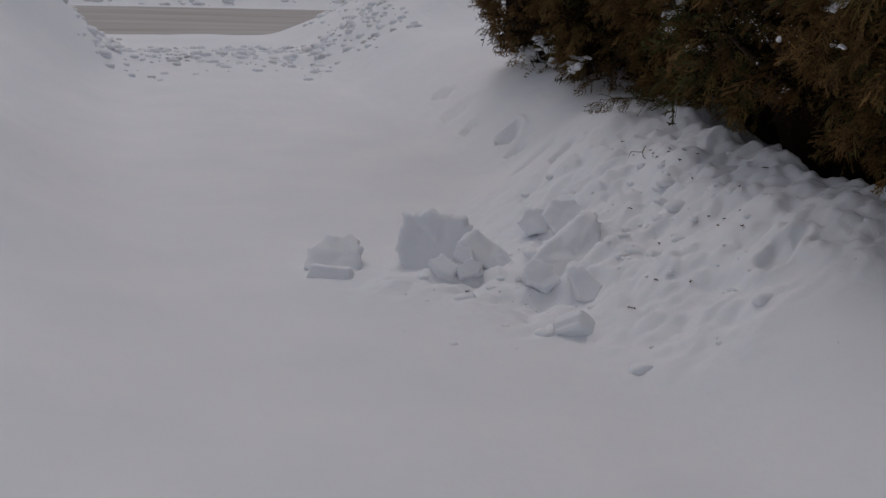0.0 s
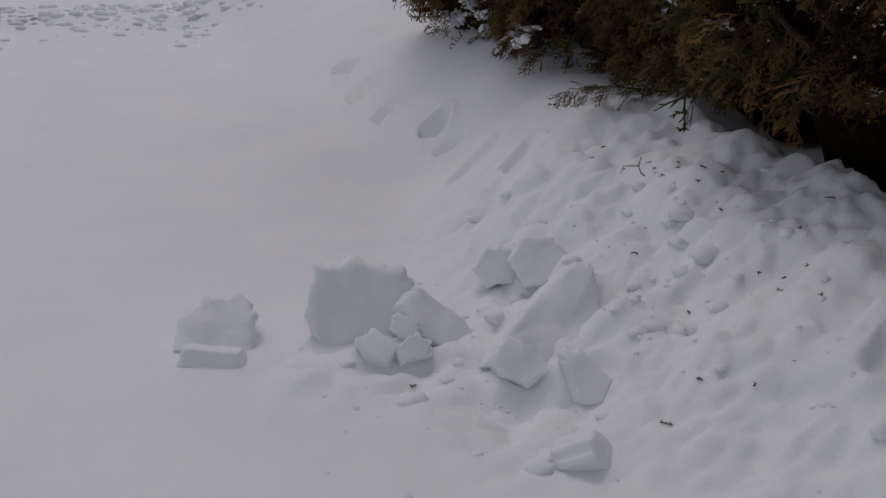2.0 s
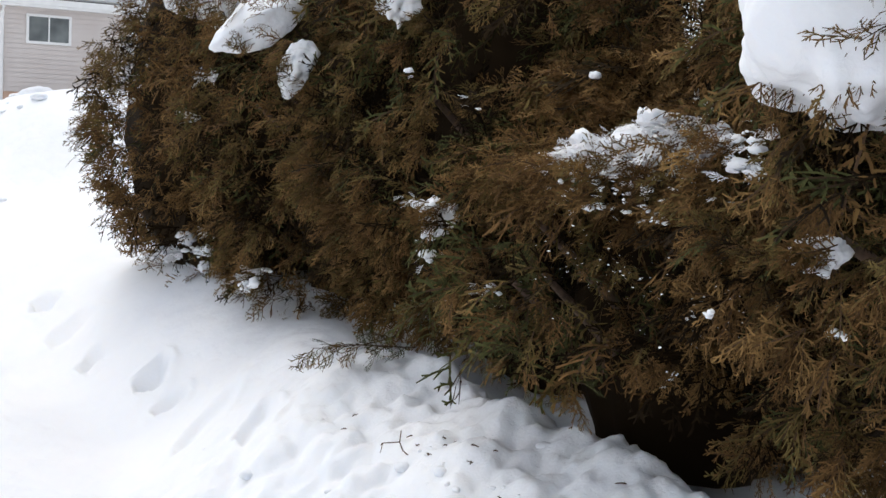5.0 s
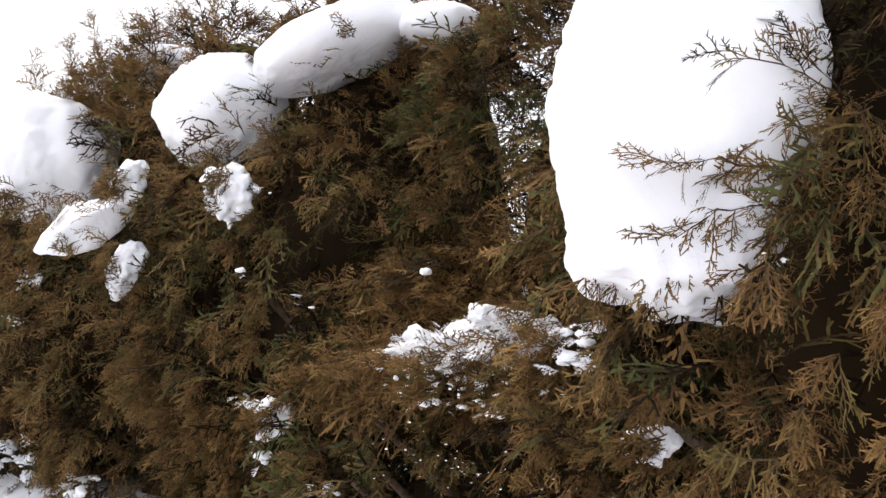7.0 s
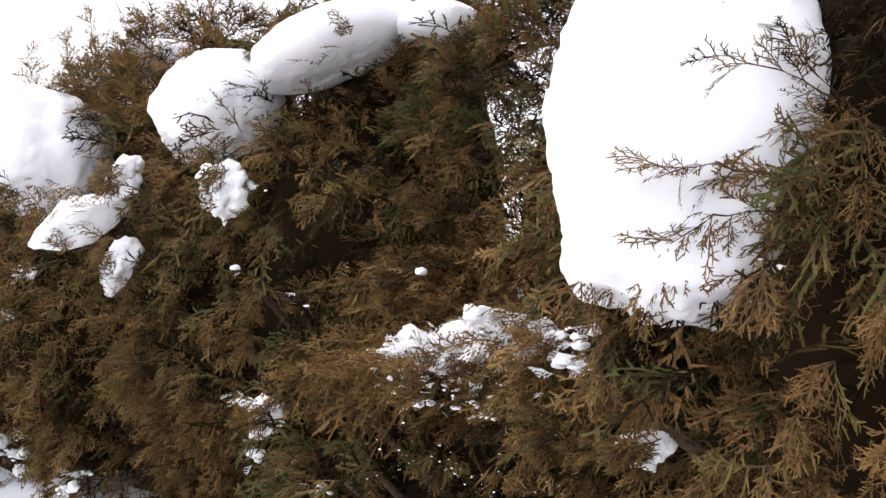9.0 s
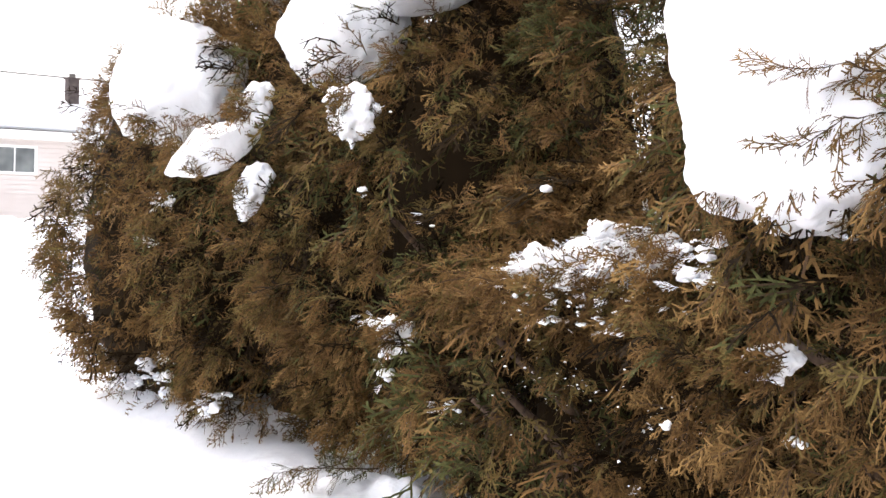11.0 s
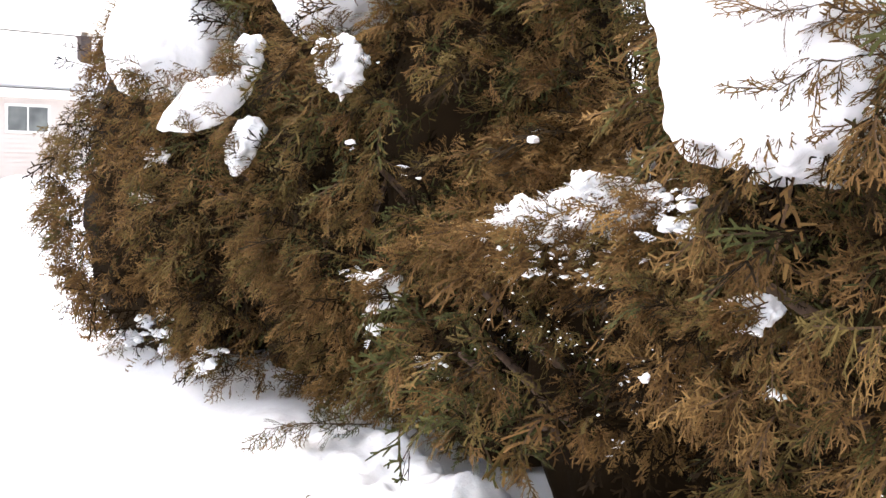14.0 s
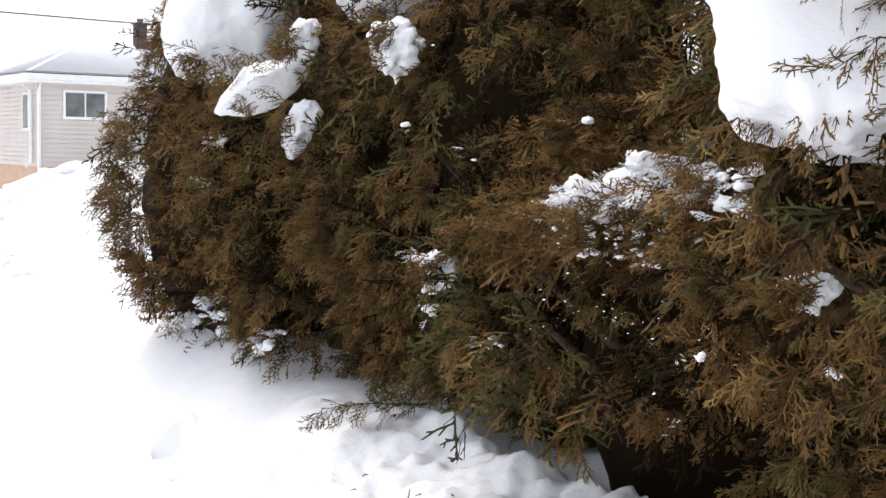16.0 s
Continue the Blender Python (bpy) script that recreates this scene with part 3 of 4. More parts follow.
FOLIAGE = [RUST, GOLD, OLIVE, GREEN, SHADE_DARK, SNOW, STEM]
for number, shrub in enumerate(SHRUBS):
    rs = random.Random(100 + number)
    cw, cs, R, H = shrub
    others = [o for o in SHRUBS if o is not shrub]
    low = H < 2
    plant = thing("cedar_shrub", LOT, "low bushy rust-brown cedar with crumbled snow on its top" if low else "bushy evergreen cedar turned rusty brown by winter, loaded with snow", "shrub", "cedar hedge")
    near = 1 < number < 7
    sp = Sprays()
    # from shrub 5 on, tint 4 paints in the weaker light of the near side
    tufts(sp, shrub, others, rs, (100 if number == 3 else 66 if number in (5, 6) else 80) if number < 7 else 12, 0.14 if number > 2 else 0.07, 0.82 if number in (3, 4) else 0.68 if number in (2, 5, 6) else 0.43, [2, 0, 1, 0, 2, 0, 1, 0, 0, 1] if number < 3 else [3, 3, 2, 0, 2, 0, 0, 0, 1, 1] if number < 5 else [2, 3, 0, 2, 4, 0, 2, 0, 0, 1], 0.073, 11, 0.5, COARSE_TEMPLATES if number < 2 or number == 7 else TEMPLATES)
    if number == 5:
        # drooping branches in front of the snow slab
        branch(sp, plant, rs, [(2.36, 3.20, 1.70), (2.29, 3.27, 1.76), (2.20, 3.34, 1.775), (2.12, 3.42, 1.775)], [0, 1, 0], 0.095, 22)
        branch(sp, plant, rs, [(2.36, 3.22, 1.68), (2.27, 3.29, 1.71), (2.20, 3.35, 1.69), (2.15, 3.40, 1.64)], [0, 1, 2], 0.095, 18)
        # tint 4 in the next two branches is the painted shade colour
        branch(sp, plant, rs, [(2.42, 3.15, 1.80), (2.35, 3.20, 1.90), (2.27, 3.27, 1.945), (2.20, 3.34, 1.975)], [2, 0, 4], 0.085, 10)
        branch(sp, plant, rs, [(2.42, 3.16, 1.85), (2.34, 3.22, 1.92), (2.29, 3.26, 1.99)], [0, 2, 4], 0.085, 8)
        for k in range(90):
            p = Vector((2.24 + rs.uniform(0, 0.16), 0, 1.56 + rs.uniform(0, 0.36)))
            p.y = 3.34 - (p.x - 2.22) * 0.95 + rs.uniform(-0.02, 0.03)
            if p.x < 2.275 + 0.30 * max(0.0, p.z - 1.72):
                continue
            sp.add(rs, p, Vector((-0.6, 0.4 + rs.gauss(0, 0.3), -0.45 + rs.gauss(0, 0.4))), rs.uniform(0.07, 0.11), rs.choice((0, 0, 1, 2, 3)), 0.8, OPEN_TEMPLATES)
        # bleached tips hanging down on the side towards the driveway
        for k in range(60):
            a = rs.uniform(2.55, 4.0)
            z0 = rs.uniform(0.85, 1.62)
            r = R * profile(z0, H) + rs.uniform(-0.02, 0.07)
            p = Vector((cw + math.cos(a) * r, cs + math.sin(a) * r, z0))
            if p.y > 3.75:
                continue
            for _ in range(4):
                sp.add(rs, p, Vector((-0.55 + rs.gauss(0, 0.3), rs.gauss(0.1, 0.4), -0.75 + rs.gauss(0, 0.3))), rs.uniform(0.07, 0.10), rs.choice((0, 0, 1, 0, 2)), 0.9, OPEN_TEMPLATES)
    if number == 2:
        branch(sp, plant, rs, [(2.72, 5.50, 0.66), (2.6, 5.50, 0.67), (2.47, 5.56, 0.67), (2.38, 5.60, 0.66)], [2, 3, 3], 0.10, 14)
        branch(sp, plant, rs, [(2.65, 5.52, 0.70), (2.52, 5.53, 0.68), (2.43, 5.57, 0.66)], [2, 3], 0.065, 9)
        for w0, s0, z0 in ((2.95, 6.35, 2.3), (2.98, 6.22, 2.3), (3.0, 5.75, 2.4), (2.95, 7.1, 2.28), (2.95, 6.85, 2.3), (3.0, 7.5, 2.3), (2.92, 7.7, 2.22), (3.0, 7.25, 2.35)):
            branch(sp, plant, rs, [(w0 + 0.1, s0, z0 - 0.1), (w0, s0 + 0.02, z0 + 0.12), (w0 - 0.03, s0 + 0.04, z0 + 0.32)], [2, 0, 1], 0.095, 26)
    if number == 1:
        # bushy shoots standing up between the snow cushions
        for k in range(34):
            s0 = rs.uniform(6.45, 7.35)
            p = Vector((2.86 + 0.10 * (s0 - 6.5) + rs.gauss(0, 0.05), s0, 2.13 + rs.uniform(0, 0.26)))
            for _ in range(8):
                sp.add(rs, p, Vector((-0.45 + rs.gauss(0, 0.4), rs.gauss(0, 0.5), 0.7 + rs.gauss(0, 0.4))), rs.uniform(0.07, 0.11), rs.choice((0, 1, 0, 2, 1)), 0.7)
    if number == 3:
        branch(sp, plant, rs, [(2.78, 4.74, 0.76), (2.74, 4.74, 0.70), (2.71, 4.75, 0.65)], [2, 3], 0.045, 7)
        for k in range(7):
            s0 = 4.95 - 0.2 * k
            branch(sp, plant, rs, [(2.75, s0, 1.28), (2.52, s0 - 0.02, 1.36), (2.36, s0 - 0.06, 1.33)], [2, 0, 1, 2], 0.10, 12)
    # tips that reach over the snow caught in this shrub
    for k, (name, c, half, _, _, _) in enumerate(CAPS):
        nearest = min(SHRUBS, key=lambda o: math.hypot(c[0] - o[0], c[1] - o[1]) - o[2])
        if nearest is not shrub or k in (0, 2, 4, 5):
            continue
        many = 34 if k > 5 else 22 if k == 3 else 8
        for j in range(many):
            a = rs.uniform(0, 2 * math.pi)
            reach = 0.95 if k < 6 else rs.uniform(0.55, 1.25)
            ex, ez = math.cos(a) * half[0] * reach, math.sin(a) * half[2] * reach
            p = Vector((c[0] - half[1] * 0.55, c[1] - ex, c[2] + ez))
            sp.add(rs, p, Vector((-0.8, rs.gauss(0, 0.6) + 0.5 * math.cos(a), -0.35 * math.sin(a) + rs.gauss(0, 0.3))), rs.uniform(0.05, 0.10), rs.choice((0, 2, 2, 0)), 0.6)
    if low:
        for _ in range(150):
            s0 = rs.uniform(3.85, 4.75)
            z0 = 1.30 + 0.09 * (4.75 - s0) / 0.9 + rs.uniform(-0.09, 0.06)
            sp.add(rs, (2.45 - 0.08 * (4.6 - s0), s0, z0), Vector((-0.8, rs.gauss(0, 0.6), rs.gauss(-0.05, 0.35))), rs.uniform(0.05, 0.10), rs.choice((0, 2, 0, 1)), 0.7)
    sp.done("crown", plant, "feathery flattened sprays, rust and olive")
    # inner sprays: tint 4 paints the shade between the outer tufts
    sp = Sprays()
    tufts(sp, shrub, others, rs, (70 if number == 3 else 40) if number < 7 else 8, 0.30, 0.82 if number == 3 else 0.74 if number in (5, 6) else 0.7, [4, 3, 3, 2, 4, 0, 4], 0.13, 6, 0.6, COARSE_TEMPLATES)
    sp.done("inner_crown", plant, "inner sprays, many coloured dark to paint in the shade")
    # added solid core: stops see-through, its near-black colour paints the inner shade
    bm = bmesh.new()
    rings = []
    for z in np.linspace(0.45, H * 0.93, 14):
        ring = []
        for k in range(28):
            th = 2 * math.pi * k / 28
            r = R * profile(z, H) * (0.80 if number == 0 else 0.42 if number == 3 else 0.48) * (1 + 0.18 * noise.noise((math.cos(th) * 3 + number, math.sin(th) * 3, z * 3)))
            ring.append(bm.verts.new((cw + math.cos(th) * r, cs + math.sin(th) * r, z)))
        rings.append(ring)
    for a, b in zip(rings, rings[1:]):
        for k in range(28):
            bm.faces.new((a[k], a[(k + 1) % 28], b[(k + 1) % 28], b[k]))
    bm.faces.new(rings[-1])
    part("inner_shade_core", bm, SHADE_DARK, plant, "added solid core coloured near-black for the shade inside the shrub", True)
    part("trunk", tube(bmesh.new(), [(cw, cs, 0.05), (cw + 0.03, cs, 0.8), (cw - 0.02, cs + 0.03, H * 0.6), (cw, cs, H * 0.92)], [0.07, 0.06, 0.045, 0.015], 8), BARK, plant, smooth=True)
    for k in range(5):
        th = rs.uniform(1.7, 4.6)
        z0 = rs.uniform(0.4, 0.45 * H)
        ox, oy = math.cos(th), math.sin(th)
        part("limb", tube(bmesh.new(), [(cw, cs, z0), (cw + ox * R * 0.4, cs + oy * R * 0.4, z0 + 0.2), (cw + ox * R * 0.8, cs + oy * R * 0.8, z0 + 0.45)], [0.03, 0.02, 0.008], 6), BARK, plant, smooth=True)

# snow lying on the hedge
for number, (name, c, half, power, (rx, ry, rz), label) in enumerate(CAPS):
    small = max(half) < 0.2
    bm = lump(bmesh.new(), (0, 0, 0), half, power, 0.42 if small else 0.10, 1.6, 20 + number, 5 if small else 6)
    for v in bm.verts:
        x, z = v.co.x / half[0], v.co.z / half[2]
        if number == 0:
            # the slab narrows where it has slid and broken off below, and its near top corner is rounded
            v.co.x *= (0.45 + 0.55 * float(sstep(-1.15, 0.0, z))) if x > 0 else 1 - 0.32 * max(0.0, z) ** 2 + 0.07 * float(sstep(-0.3, -0.95, z))
            v.co.z += 0.03 * float(sstep(-0.35, -0.5, x)) * float(sstep(-0.3, -0.9, z))
        elif small:
            # wedge of snow, wide above and drawn out below
            v.co.x *= 1 + 0.18 * z
        # crusted, crumbling rim
        rimmed = max(abs(x), abs(z))
        v.co += v.co.normalized() * ((0.001 if not small else 0.004) + 0.032 * max(0.0, rimmed - 0.65)) * noise.fractal(v.co * 26, 1.0, 2.0, 4)
    ob = part(name, bm, SNOW, smooth=True, m=lot(*c, rx, ry, rz))
    tagged(ob, label, "snow", "snow on the hedge")


def snow_patch(points, count, spread, size, label, seed, deep=0.05):
    """Loose crumbs and coated sprays of snow caught in the hedge."""
    rnd = random.Random(seed)
    bm = bmesh.new()
    sp = Sprays()
    for p in points:
        for _ in range(count):
            r = size * (0.2 + 0.8 * rnd.random() ** 2.5)
            at = (p[0] + deep + rnd.gauss(0, spread * 0.5), p[1] + rnd.gauss(0, spread), p[2] + rnd.gauss(0, spread * 0.45))
            lump(bm, at, (r * rnd.uniform(0.7, 1.4), r * rnd.uniform(0.7, 1.5), r * rnd.uniform(0.4, 0.8)), 2.2, 0.8, 2.4, rnd.randrange(999), 3 if size > 0.03 else 2)
            for _ in range(1):
                sp.add(rnd, (at[0] - 0.02 + rnd.gauss(0, 0.02), at[1] + rnd.gauss(0, spread * 0.5), at[2] + rnd.gauss(0, 0.015)), Vector((-0.7, rnd.gauss(0, 0.8), rnd.gauss(0, 0.25))), size * rnd.uniform(0.9, 2.2), 5, 0.4)
    me = bpy.data.meshes.new("crumbs")
    bm.to_mesh(me)
    bm.free()
    lv = np.empty(len(me.vertices) * 3)
    me.vertices.foreach_get("co", lv)
    lf = np.empty(len(me.polygons) * 3, dtype=np.int64)
    me.loops.foreach_get("vertex_index", lf)
    bpy.data.meshes.remove(me)
    lv = lv.reshape(-1, 3)
    ob = new("snow_patch", mesh_from("snow_patch", np.concatenate([lv] + sp.v), np.concatenate([lf.reshape(-1, 3)] + [t + len(lv) for t in sp.t]), [SNOW], True))
    ob.matrix_basis = LOT
    return tagged(ob, label, "snow", "snow on the hedge", "stuff")


snow_patch([(2.47, 4.52, 1.37), (2.44, 4.40, 1.39), (2.42, 4.28, 1.40), (2.42, 4.18, 1.42), (2.42, 4.10, 1.46), (2.40, 4.02, 1.45)], 13, 0.042, 0.043, "crumbled snow spread over a ledge of cedar sprays", 1)
snow_patch([(2.37, 4.30, 1.31), (2.36, 4.18, 1.31), (2.34, 4.08, 1.30), (2.33, 3.98, 1.34), (2.37, 4.40, 1.33)], 9, 0.05, 0.014, "crumbled snow sifted down below a ledge of sprays", 2)
snow_patch([(2.36, 3.92, 1.46), (2.28, 3.75, 1.46), (2.30, 3.78, 1.40)], 10, 0.022, 0.022, "crumbs of snow caught on the cedar tips", 3)
snow_patch([(2.36, 4.32, 1.22), (2.40, 4.31, 1.18), (2.40, 4.39, 1.10), (2.28, 3.92, 1.16), (2.28, 3.80, 1.13), (2.28, 3.84, 1.09), (2.28, 4.23, 1.13)], 9, 0.09, 0.0034, "dusting of snow grains on brown sprays", 4, 0.0)
snow_patch([(2.46, 4.88, 1.47), (2.60, 4.56, 1.58), (2.50, 5.16, 1.80), (2.47, 5.25, 1.57)], 2, 0.004, 0.013, "single small lump of snow on a spray", 5, 0.0)
snow_patch([(2.44, 5.20, 1.18), (2.45, 5.12, 1.04), (2.42, 4.76, 0.99)], 7, 0.018, 0.020, "crumbs of snow caught among the sprays", 6)
snow_patch([(2.60, 7.92, 1.66), (2.56, 7.86, 1.38), (2.50, 6.81, 1.52), (2.56, 6.95, 1.50), (2.60, 7.25, 1.33)], 7, 0.03, 0.024, "crumbs of snow caught among the sprays", 7)
snow_patch([(2.70, 8.1, 1.60), (2.66, 7.87, 1.52), (2.74, 8.35, 1.54)], 12, 0.07, 0.022, "crumbs of snow on the end of the hedge", 8)
snow_patch([(2.66, 6.64, 0.73), (2.60, 6.60, 0.70)], 8, 0.03, 0.028, "small snow lumps under the hedge's overhang", 9)
snow_patch([(2.72, 7.41, 0.70), (2.76, 7.8, 0.64)], 10, 0.07, 0.04, "small snow lumps under the hedge's overhang", 10)
snow_patch([(2.16, 3.22, 1.61), (2.25, 3.49, 1.12), (2.40, 4.04, 0.91), (2.16, 3.74, 1.12)], 3, 0.010, 0.012, "crumbs of half-melted snow on brown sprays", 11)

# ---- broken snow blocks on the driveway ----
def snow_plate(half, corners, jag, seed, lean=0.0, steps=90):
    """A broken plate of packed snow: an angular outline of straight breaks, a crumbled crest, two rough faces and a thick edge."""
    rnd = random.Random(seed)
    if isinstance(corners, int):
        corners = [((k + rnd.uniform(-0.25, 0.25)) * 360 / corners, rnd.uniform(0.8, 1.15)) for k in range(corners)]
    ring = [(math.cos(radians(a)) * r, math.sin(radians(a)) * r) for a, r in corners]
    outline = []
    for k in range(steps):
        f = k / steps * len(ring)
        i = int(f)
        (x0, z0), (x1, z1) = ring[i], ring[(i + 1) % len(ring)]
        x, z = x0 + (x1 - x0) * (f - i), z0 + (z1 - z0) * (f - i)
        up = 0.35 + 0.65 * float(sstep(0.1, 0.7, z))
        j = 1 + jag * up * noise.fractal((x * 2.6 + seed, z * 2.6, seed * 0.7), 0.8, 2.0, 5)
        outline.append((x, z, j - 1))
    bm = bmesh.new()
    rows = [(0.1, -1.0), (0.25, -1.0), (0.4, -1.0), (0.55, -1.0), (0.7, -1.0), (0.83, -1.0), (0.93, -0.97), (1.0, -0.8), (1.03, -0.3), (1.03, 0.3), (1.0, 0.8), (0.93, 0.97), (0.83, 1.0), (0.7, 1.0), (0.55, 1.0), (0.4, 1.0), (0.25, 1.0), (0.1, 1.0)]
    loops = []
    for f, y in rows:
        loop = []
        for x0, z0, j in outline:
            x, z = x0 * (1 + j * f ** 6), z0 * (1 + j * f ** 6)
            q = Vector((x * f * half[0], y * half[1] + lean * z * f * half[2], z * f * half[2]))
            n = noise.fractal(q * 13 + Vector((seed, 0, 0)), 1.0, 2.0, 2)
            loop.append(bm.verts.new(q + Vector((0.3, 1.0, 0.3)) * n * 0.11 * min(half[0], half[2])))
        loops.append(loop)
    for a, b in zip(loops, loops[1:]):
        for k in range(steps):
            bm.faces.new((a[k], a[(k + 1) % steps], b[(k + 1) % steps], b[k]))
    bm.faces.new(loops[0][::-1])
    bm.faces.new(loops[-1])
    return bm


# place w, s; half sizes; corners (angle, reach) or their number; jaggedness; lean; turns; rise; label
PLATES = [
    ((0.93, 4.82), (0.085, 0.04, 0.05), [(25, 1.05), (150, 1.1), (205, 1.3), (330, 1.25)], 0.10, 0.2, (-10, 0, -22), 0.4, "small upright block of packed snow"),
    ((0.98, 4.98), (0.12, 0.05, 0.11), [(20, 0.9), (62, 1.25), (118, 1.1), (170, 1.0), (215, 1.2), (320, 1.2)], 0.16, 0.5, (-28, 6, -18), 0.4, "leaning crumbled plate of packed snow"),
    ((1.39, 4.88), (0.165, 0.055, 0.155), [(4, 1.0), (38, 1.08), (75, 0.92), (112, 1.0), (142, 1.18), (190, 1.05), (228, 1.05), (285, 1.0), (325, 0.8)], 0.17, 0.12, (-6, 2, -22), 0.70, "upright slab of packed snow with a jagged top"),
    ((1.35, 4.63), (0.06, 0.04, 0.045), 6, 0.3, 0.0, (-50, 10, -30), 0.45, "small crumb of packed snow"),
    ((1.43, 4.60), (0.065, 0.035, 0.04), 5, 0.3, 0.0, (-40, -24, 10), 0.55, "small crumb of packed snow"),
    ((1.45, 4.68), (0.05, 0.03, 0.04), 5, 0.3, 0.0, (-30, 20, -40), 0.7, "small crumb of packed snow"),
    ((1.57, 4.74), (0.15, 0.06, 0.085), [(10, 0.9), (70, 0.8), (140, 1.1), (195, 1.0), (250, 0.9), (335, 1.2)], 0.14, 0.2, (-42, 34, -26), 0.35, "tilted flat slab of packed snow"),
    ((1.86, 4.98), (0.085, 0.04, 0.08), 6, 0.2, 0.3, (-18, 0, -24), 0.6, "upright plate of packed snow"),
    ((1.93, 4.84), (0.095, 0.045, 0.085), [(15, 1.2), (75, 0.95), (130, 1.05), (190, 1.0), (260, 1.0), (330, 0.9)], 0.14, 0.3, (-20, 6, -34), 0.6, "upright plate of packed snow with a sharp corner"),
    ((1.82, 4.46), (0.20, 0.09, 0.21), [(66, 1.1), (80, 1.1), (150, 0.62), (205, 1.15), (330, 1.15), (15, 0.60)], 0.10, 0.45, (-22, 4, -20), 0.12, "pointed wedge of packed snow"),
    ((1.66, 4.38), (0.085, 0.06, 0.06), 6, 0.2, 0.2, (-35, 16, -30), 0.5, "broken lump of packed snow"),
    ((1.78, 4.22), (0.06, 0.05, 0.09), 5, 0.2, 0.3, (-25, -14, -10), 0.35, "broken lump of packed snow"),
    ((1.63, 3.93), (0.065, 0.055, 0.05), 7, 0.15, 0.2, (-30, 20, 35), 0.45, "rounded chunk of packed snow"),
]
for number, ((w, s), half, corners, jag, lean, (rx, ry, rz), rise, label) in enumerate(PLATES):
    ob = part("snow_block", snow_plate(half, corners, jag, 2.9 * number + 4, lean), SNOW, smooth=True, m=lot(w, s, gz(w, s) + half[2] * (rise - 0.15), rx, ry, rz))
    tagged(ob, label + " on the driveway", "snow block", "broken snow blocks")
rnd_c = random.Random(77)
bm = bmesh.new()
for k in range(230):
    w, s = (rnd_c.gauss(1.68, 0.24), rnd_c.gauss(4.42, 0.30)) if k % 2 else (rnd_c.gauss(2.1, 0.25), rnd_c.gauss(4.45, 0.5))
    r = 0.005 + 0.028 * rnd_c.random() ** 4
    lump(bm, (w, s, gz(w, s) - r * 0.25), (r * rnd_c.uniform(0.9, 1.6), r * rnd_c.uniform(0.9, 1.6), r * 0.7), 2.6, 0.4, 2.4, rnd_c.randrange(999), 2)
tagged(part("snow_crumbs", bm, SNOW, smooth=True, m=LOT), "small crumbs of snow round the broken blocks", "snow", kind="stuff")

# ---- bits shed by the hedge, lying on the snow ----
BITS = [(2.4, 5.34), (2.34, 5.3), (2.34, 5.08), (2.4, 5.02), (2.36, 4.92), (2.34, 4.84), (2.41, 4.87), (2.38, 4.82), (2.41, 4.82), (2.46, 4.95), (2.44, 4.67),
        (2.4, 4.71), (2.37, 4.69), (2.35, 4.52), (2.53, 4.27), (2.11, 4.58), (1.94, 4.44), (2.08, 4.22), (1.93, 3.92), (1.83, 3.89), (1.83, 5.06), (1.4, 4.47),
        (1.8, 4.17), (2.22, 4.03), (2.25, 3.91), (2.33, 4.08), (2.28, 4.1), (2.01, 3.81), (2.25, 4.17), (2.38, 4.19)]
rnd_b = random.Random(5)
for w, s in BITS:
    ln = rnd_b.uniform(0.006, 0.016)
    bm = tube(bmesh.new(), [(-ln, 0, 0.001), (0, rnd_b.uniform(-0.004, 0.004), 0.004), (ln, 0, 0.001)], [0.0016, 0.0022, 0.0012], 5)
    for k in range(rnd_b.randint(0, 2)):
        x = rnd_b.uniform(-ln, ln)
        tube(bm, [(x, 0, 0.003), (x + rnd_b.uniform(-0.006, 0.006), rnd_b.choice((-1, 1)) * rnd_b.uniform(0.004, 0.01), 0.004)], [0.0018, 0.0012], 4)
    ob = part("twig_bit", bm, TWIG, m=lot(w, s, gz(w, s), 0, 0, rnd_b.uniform(0, 180)))
    tagged(ob, "tiny brown scrap of cedar fallen on the snow", "twig", "fallen cedar scraps")
twig = thing("fallen_twig", lot(2.34, 4.97, gz(2.34, 4.97)), "thin forked bare twig stuck in the snow", "twig")
part("stem", tube(bmesh.new(), [(0.03, 0.06, 0.05), (0.0, 0.02, 0.03), (-0.02, -0.03, 0.02), (-0.01, -0.1, 0.0)], [0.0015, 0.002, 0.002, 0.0015], 5), TWIG, twig)
part("fork", tube(bmesh.new(), [(0.0, 0.02, 0.03), (-0.05, 0.03, 0.03), (-0.07, 0.01, 0.01)], [0.0018, 0.0015, 0.001], 5), TWIG, twig)

# ---- the house across the street ----
house = thing("house", lot(8.66, 31.94, 0.41), "low bungalow with beige siding and a snow-covered roof", "house")
part("foundation", boxed(0.03, 9, 0.03, 7, -0.3, 0.46), FOUNDATION, house)
part("wall", boxed(0.03, 8.9, 0.03, 6.9, 0.46, 2.44), SIDING, house)
z = 0.46
while z < 2.39:
    for x0, x1, y0, y1 in ((-0.012, 9, -0.012, 0.026), (-0.012, 0.026, 0.03, 7)):
        part("clapboard", boxed(x0, x1, y0, y1, z + 0.004, z + 0.108), SIDING, house)
    z += 0.11
part("soffit", boxed(-0.35, 9.3, -0.35, 7.3, 2.40, 2.46), WHITE, house)
part("fascia", boxed(-0.38, 9.33, -0.38, 7.33, 2.462, 2.60), WHITE, house)


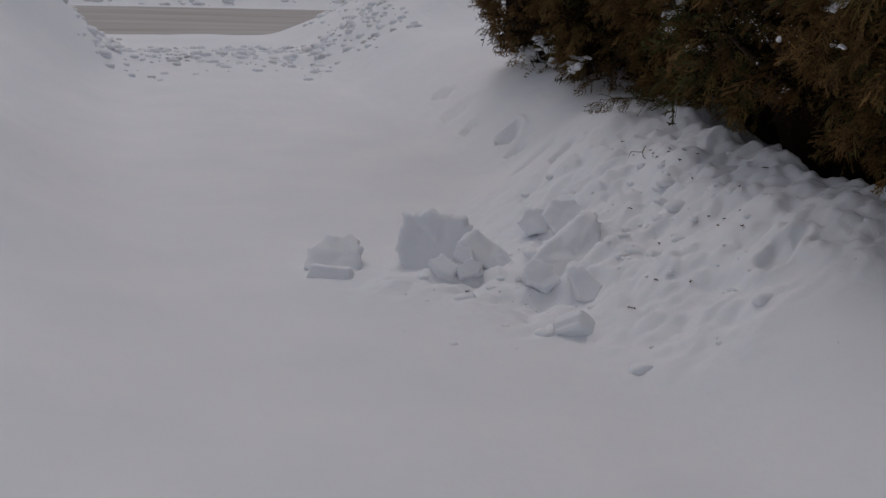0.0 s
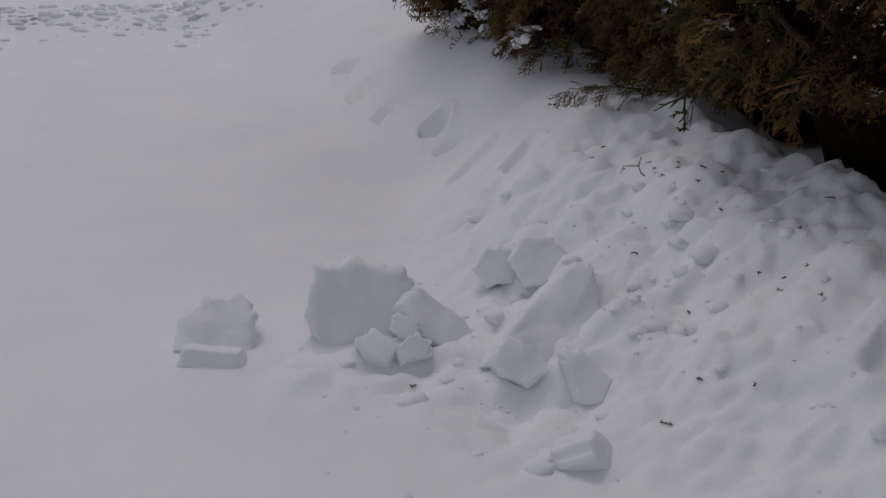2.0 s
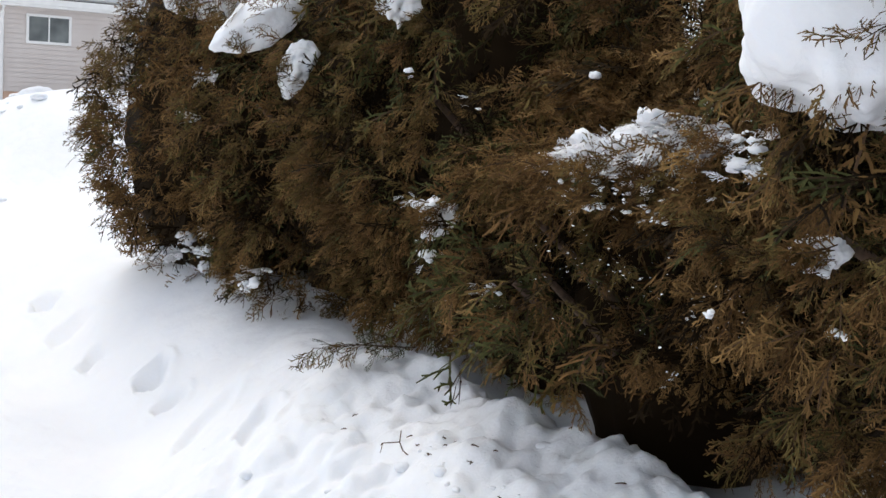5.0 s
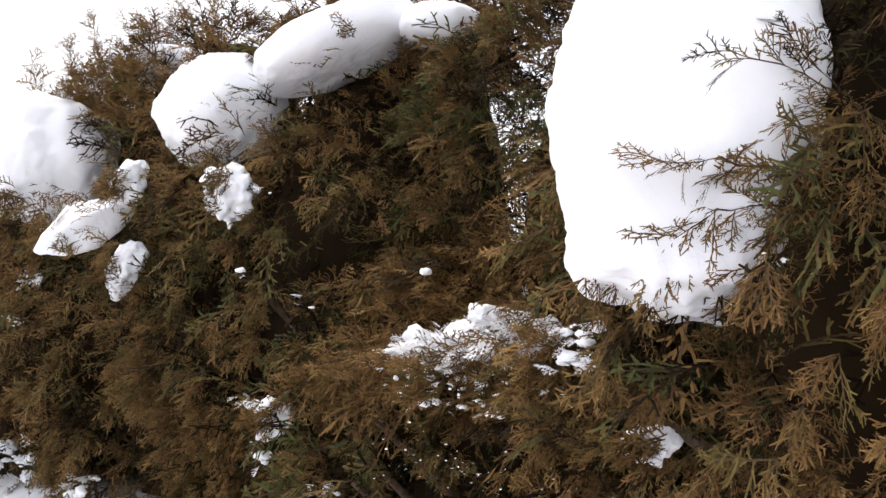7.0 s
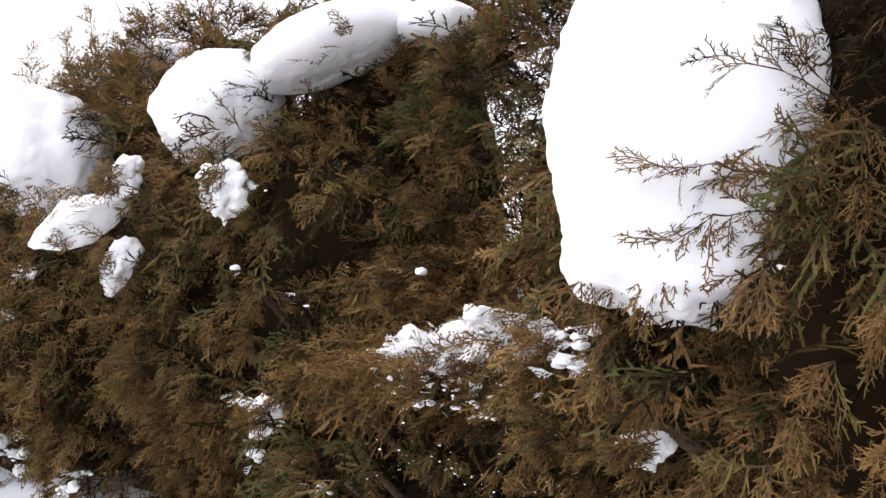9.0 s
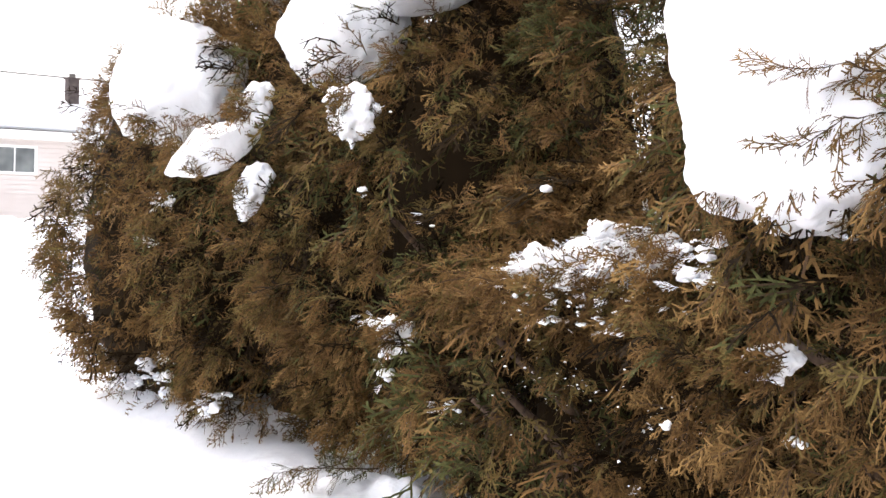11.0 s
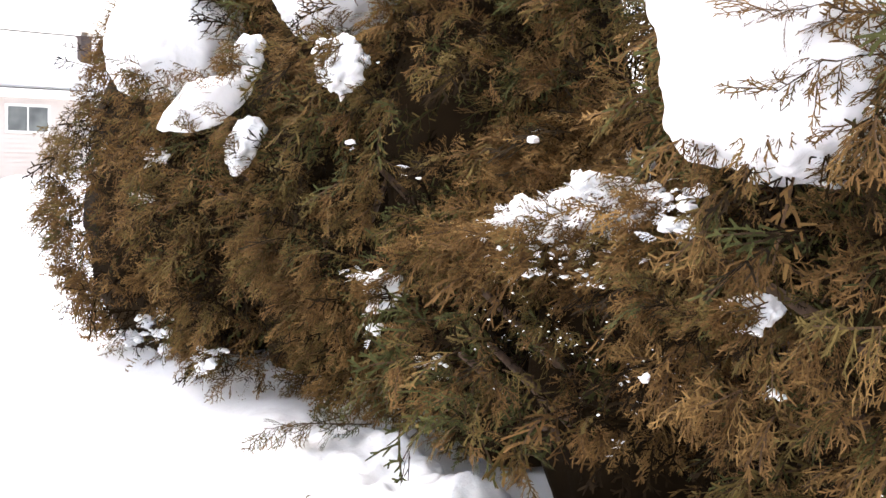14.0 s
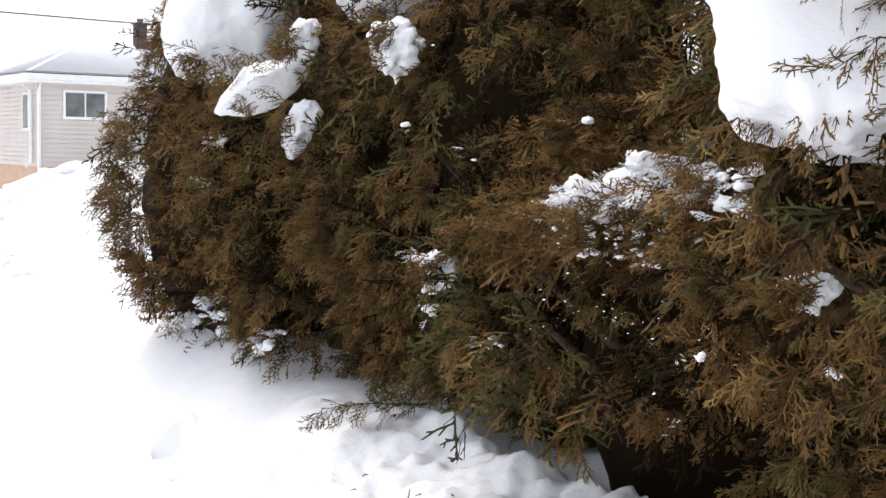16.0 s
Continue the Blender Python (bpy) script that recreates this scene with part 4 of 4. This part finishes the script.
def hip(x0, x1, y0, y1, z0, z1, run):
    b = bmesh.new()
    lo = [b.verts.new(p) for p in ((x0, y0, z0), (x1, y0, z0), (x1, y1, z0), (x0, y1, z0))]
    ym = (y0 + y1) / 2
    a, c = b.verts.new((x0 + run, ym, z1)), b.verts.new((x1 - run, ym, z1))
    for f in ((lo[0], lo[1], c, a), (lo[1], lo[2], c), (lo[2], lo[3], a, c), (lo[3], lo[0], a), (lo[3], lo[2], lo[1], lo[0])):
        b.faces.new(f)
    return b


part("roof", hip(-0.36, 9.31, -0.36, 7.31, 2.605, 4.0, 3.6), METAL_DARK, house)
bm = hip(-0.42, 9.37, -0.42, 7.37, 2.63, 4.25, 3.6)
bmesh.ops.bevel(bm, geom=bm.edges[:], offset=0.08, segments=2, affect="EDGES")
part("roof_snow", bm, SNOW, house, "thick even snow cover", True)
window = put(new("window"), house)
window.matrix_basis = pose(0.58, 0, 1.58)
bm = bmesh.new()
for x0, x1, z0, z1 in ((0, 1.05, 0, 0.06), (0, 1.05, 0.62, 0.68), (0, 0.06, 0.06, 0.62), (0.99, 1.05, 0.06, 0.62), (0.51, 0.54, 0.06, 0.62)):
    box(bm, x0, x1, -0.05, 0.02, z0, z1)
part("window_frame", bm, WHITE, window)
for x0, x1 in ((0.06, 0.51), (0.54, 0.99)):
    part("pane", boxed(x0, x1, -0.025, -0.015, 0.06, 0.62), glass, window)
side = put(new("side_window"), house)
side.matrix_basis = pose(0, 0.6, 1.3)
part("window_frame", boxed(-0.04, 0.02, 0, 0.6, 0, 0.9), WHITE, side)
part("pane", boxed(-0.05, -0.03, 0.1, 0.5, 0.06, 0.84), glass, side)
part("downspout", tube(bmesh.new(), [(0.0, -0.3, 2.4), (0.02, -0.1, 2.25), (0.02, -0.06, 2.1), (0.02, -0.06, 0.2), (0.1, -0.25, 0.05), (0.35, -0.5, -0.02)], [0.045] * 6, 6), WHITE, house, "white downspout")
part("downspout", tube(bmesh.new(), [(-0.3, 0.2, 2.4), (-0.08, 0.3, 2.2), (-0.07, 0.3, 0.55), (-0.2, 0.35, 0.45)], [0.04] * 4, 6), WHITE, house, "white downspout")
chimney = put(new("chimney"), house)
chimney.matrix_basis = pose(2.81, 1.4, 3.2)
part("stack", boxed(0.07, 0.35, 0.07, 0.35, 0, 0.84, 0.01), BRICK, chimney)
part("cap", boxed(0.04, 0.38, 0.04, 0.38, 0.84, 0.88), BRICK, chimney)
part("flue", tube(bmesh.new(), [(0.21, 0.21, 0.88), (0.21, 0.21, 0.98)], [0.08, 0.08], 10), METAL_DARK, chimney)

bm = lump(bmesh.new(), (0, 0, 0), (1.15, 0.8, 0.95), 1.5, 0.14, 3.5, 91, 5)
ob = part("snow_pile", bm, SNOW, smooth=True, m=lot(9.0, 30.2, 0.1, 0, 0, 8))
tagged(ob, "shovelled snow pile with a ragged crest before the bungalow", "snow heap")
ob.name = "snow_heap"

# overhead line and pole
pole = thing("utility_pole", lot(10.0, 44.0, 0.3), "weathered wooden utility pole behind the bungalow", "pole")
part("post", tube(bmesh.new(), [(0, 0, 0), (0, 0, 4.4)], [0.12, 0.1], 8), POLE, pole, smooth=True)
part("crossarm", boxed(-0.35, 0.2, -0.06, 0.06, 4.1, 4.22), POLE, pole)
line = thing("overhead_line", lot(0, 38.0, 0.2), "thin black overhead cable strung between poles across the white sky", "cable")
part("cable", tube(bmesh.new(), [(x, 0, 4.8 + 0.0008 * (x - 6) ** 2 - 0.02 * (x - 6)) for x in range(-24, 45, 4)], [0.018] * 18, 5), WIRE, line)
for x in (-24, 44):
    part("post", tube(bmesh.new(), [(x, 0, 0), (x, 0, 6.6)], [0.14, 0.1], 8), POLE, line, smooth=True)
# bare tree behind the bungalow
rnd_tree = random.Random(9)
tree = thing("bare_tree", lot(9.0, 56.0, 0.3), "leafless tree with fine grey twigs behind the bungalow", "tree")
part("trunk", tube(bmesh.new(), [(0, 0, 0), (0.1, 0, 1.6), (0.0, 0.1, 3.0)], [0.22, 0.18, 0.12], 8), POLE, tree, smooth=True)
for k in range(9):
    bm = bmesh.new()
    a = rnd_tree.uniform(0, 6.28)
    z0 = rnd_tree.uniform(1.6, 3.0)
    p0 = Vector((0, 0, z0))
    p1 = p0 + Vector((math.cos(a) * 1.0, math.sin(a) * 1.0, 1.0))
    p2 = p1 + Vector((math.cos(a + 0.4) * 0.8, math.sin(a + 0.4) * 0.8, 0.9))
    tube(bm, [p0, p1, p2], [0.06, 0.04, 0.012], 5)
    for j in range(16):
        q = p0.lerp(p1, rnd_tree.uniform(0.3, 1)) if j % 2 else p1.lerp(p2, rnd_tree.random())
        d = Vector((rnd_tree.gauss(0, 1), rnd_tree.gauss(0, 1), rnd_tree.uniform(0.2, 1.2))).normalized()
        tube(bm, [q, q + d * 0.45, q + d * 0.8 + Vector((0, 0, 0.15))], [0.018, 0.012, 0.006], 4)
    part("limb", bm, POLE, tree, smooth=True)
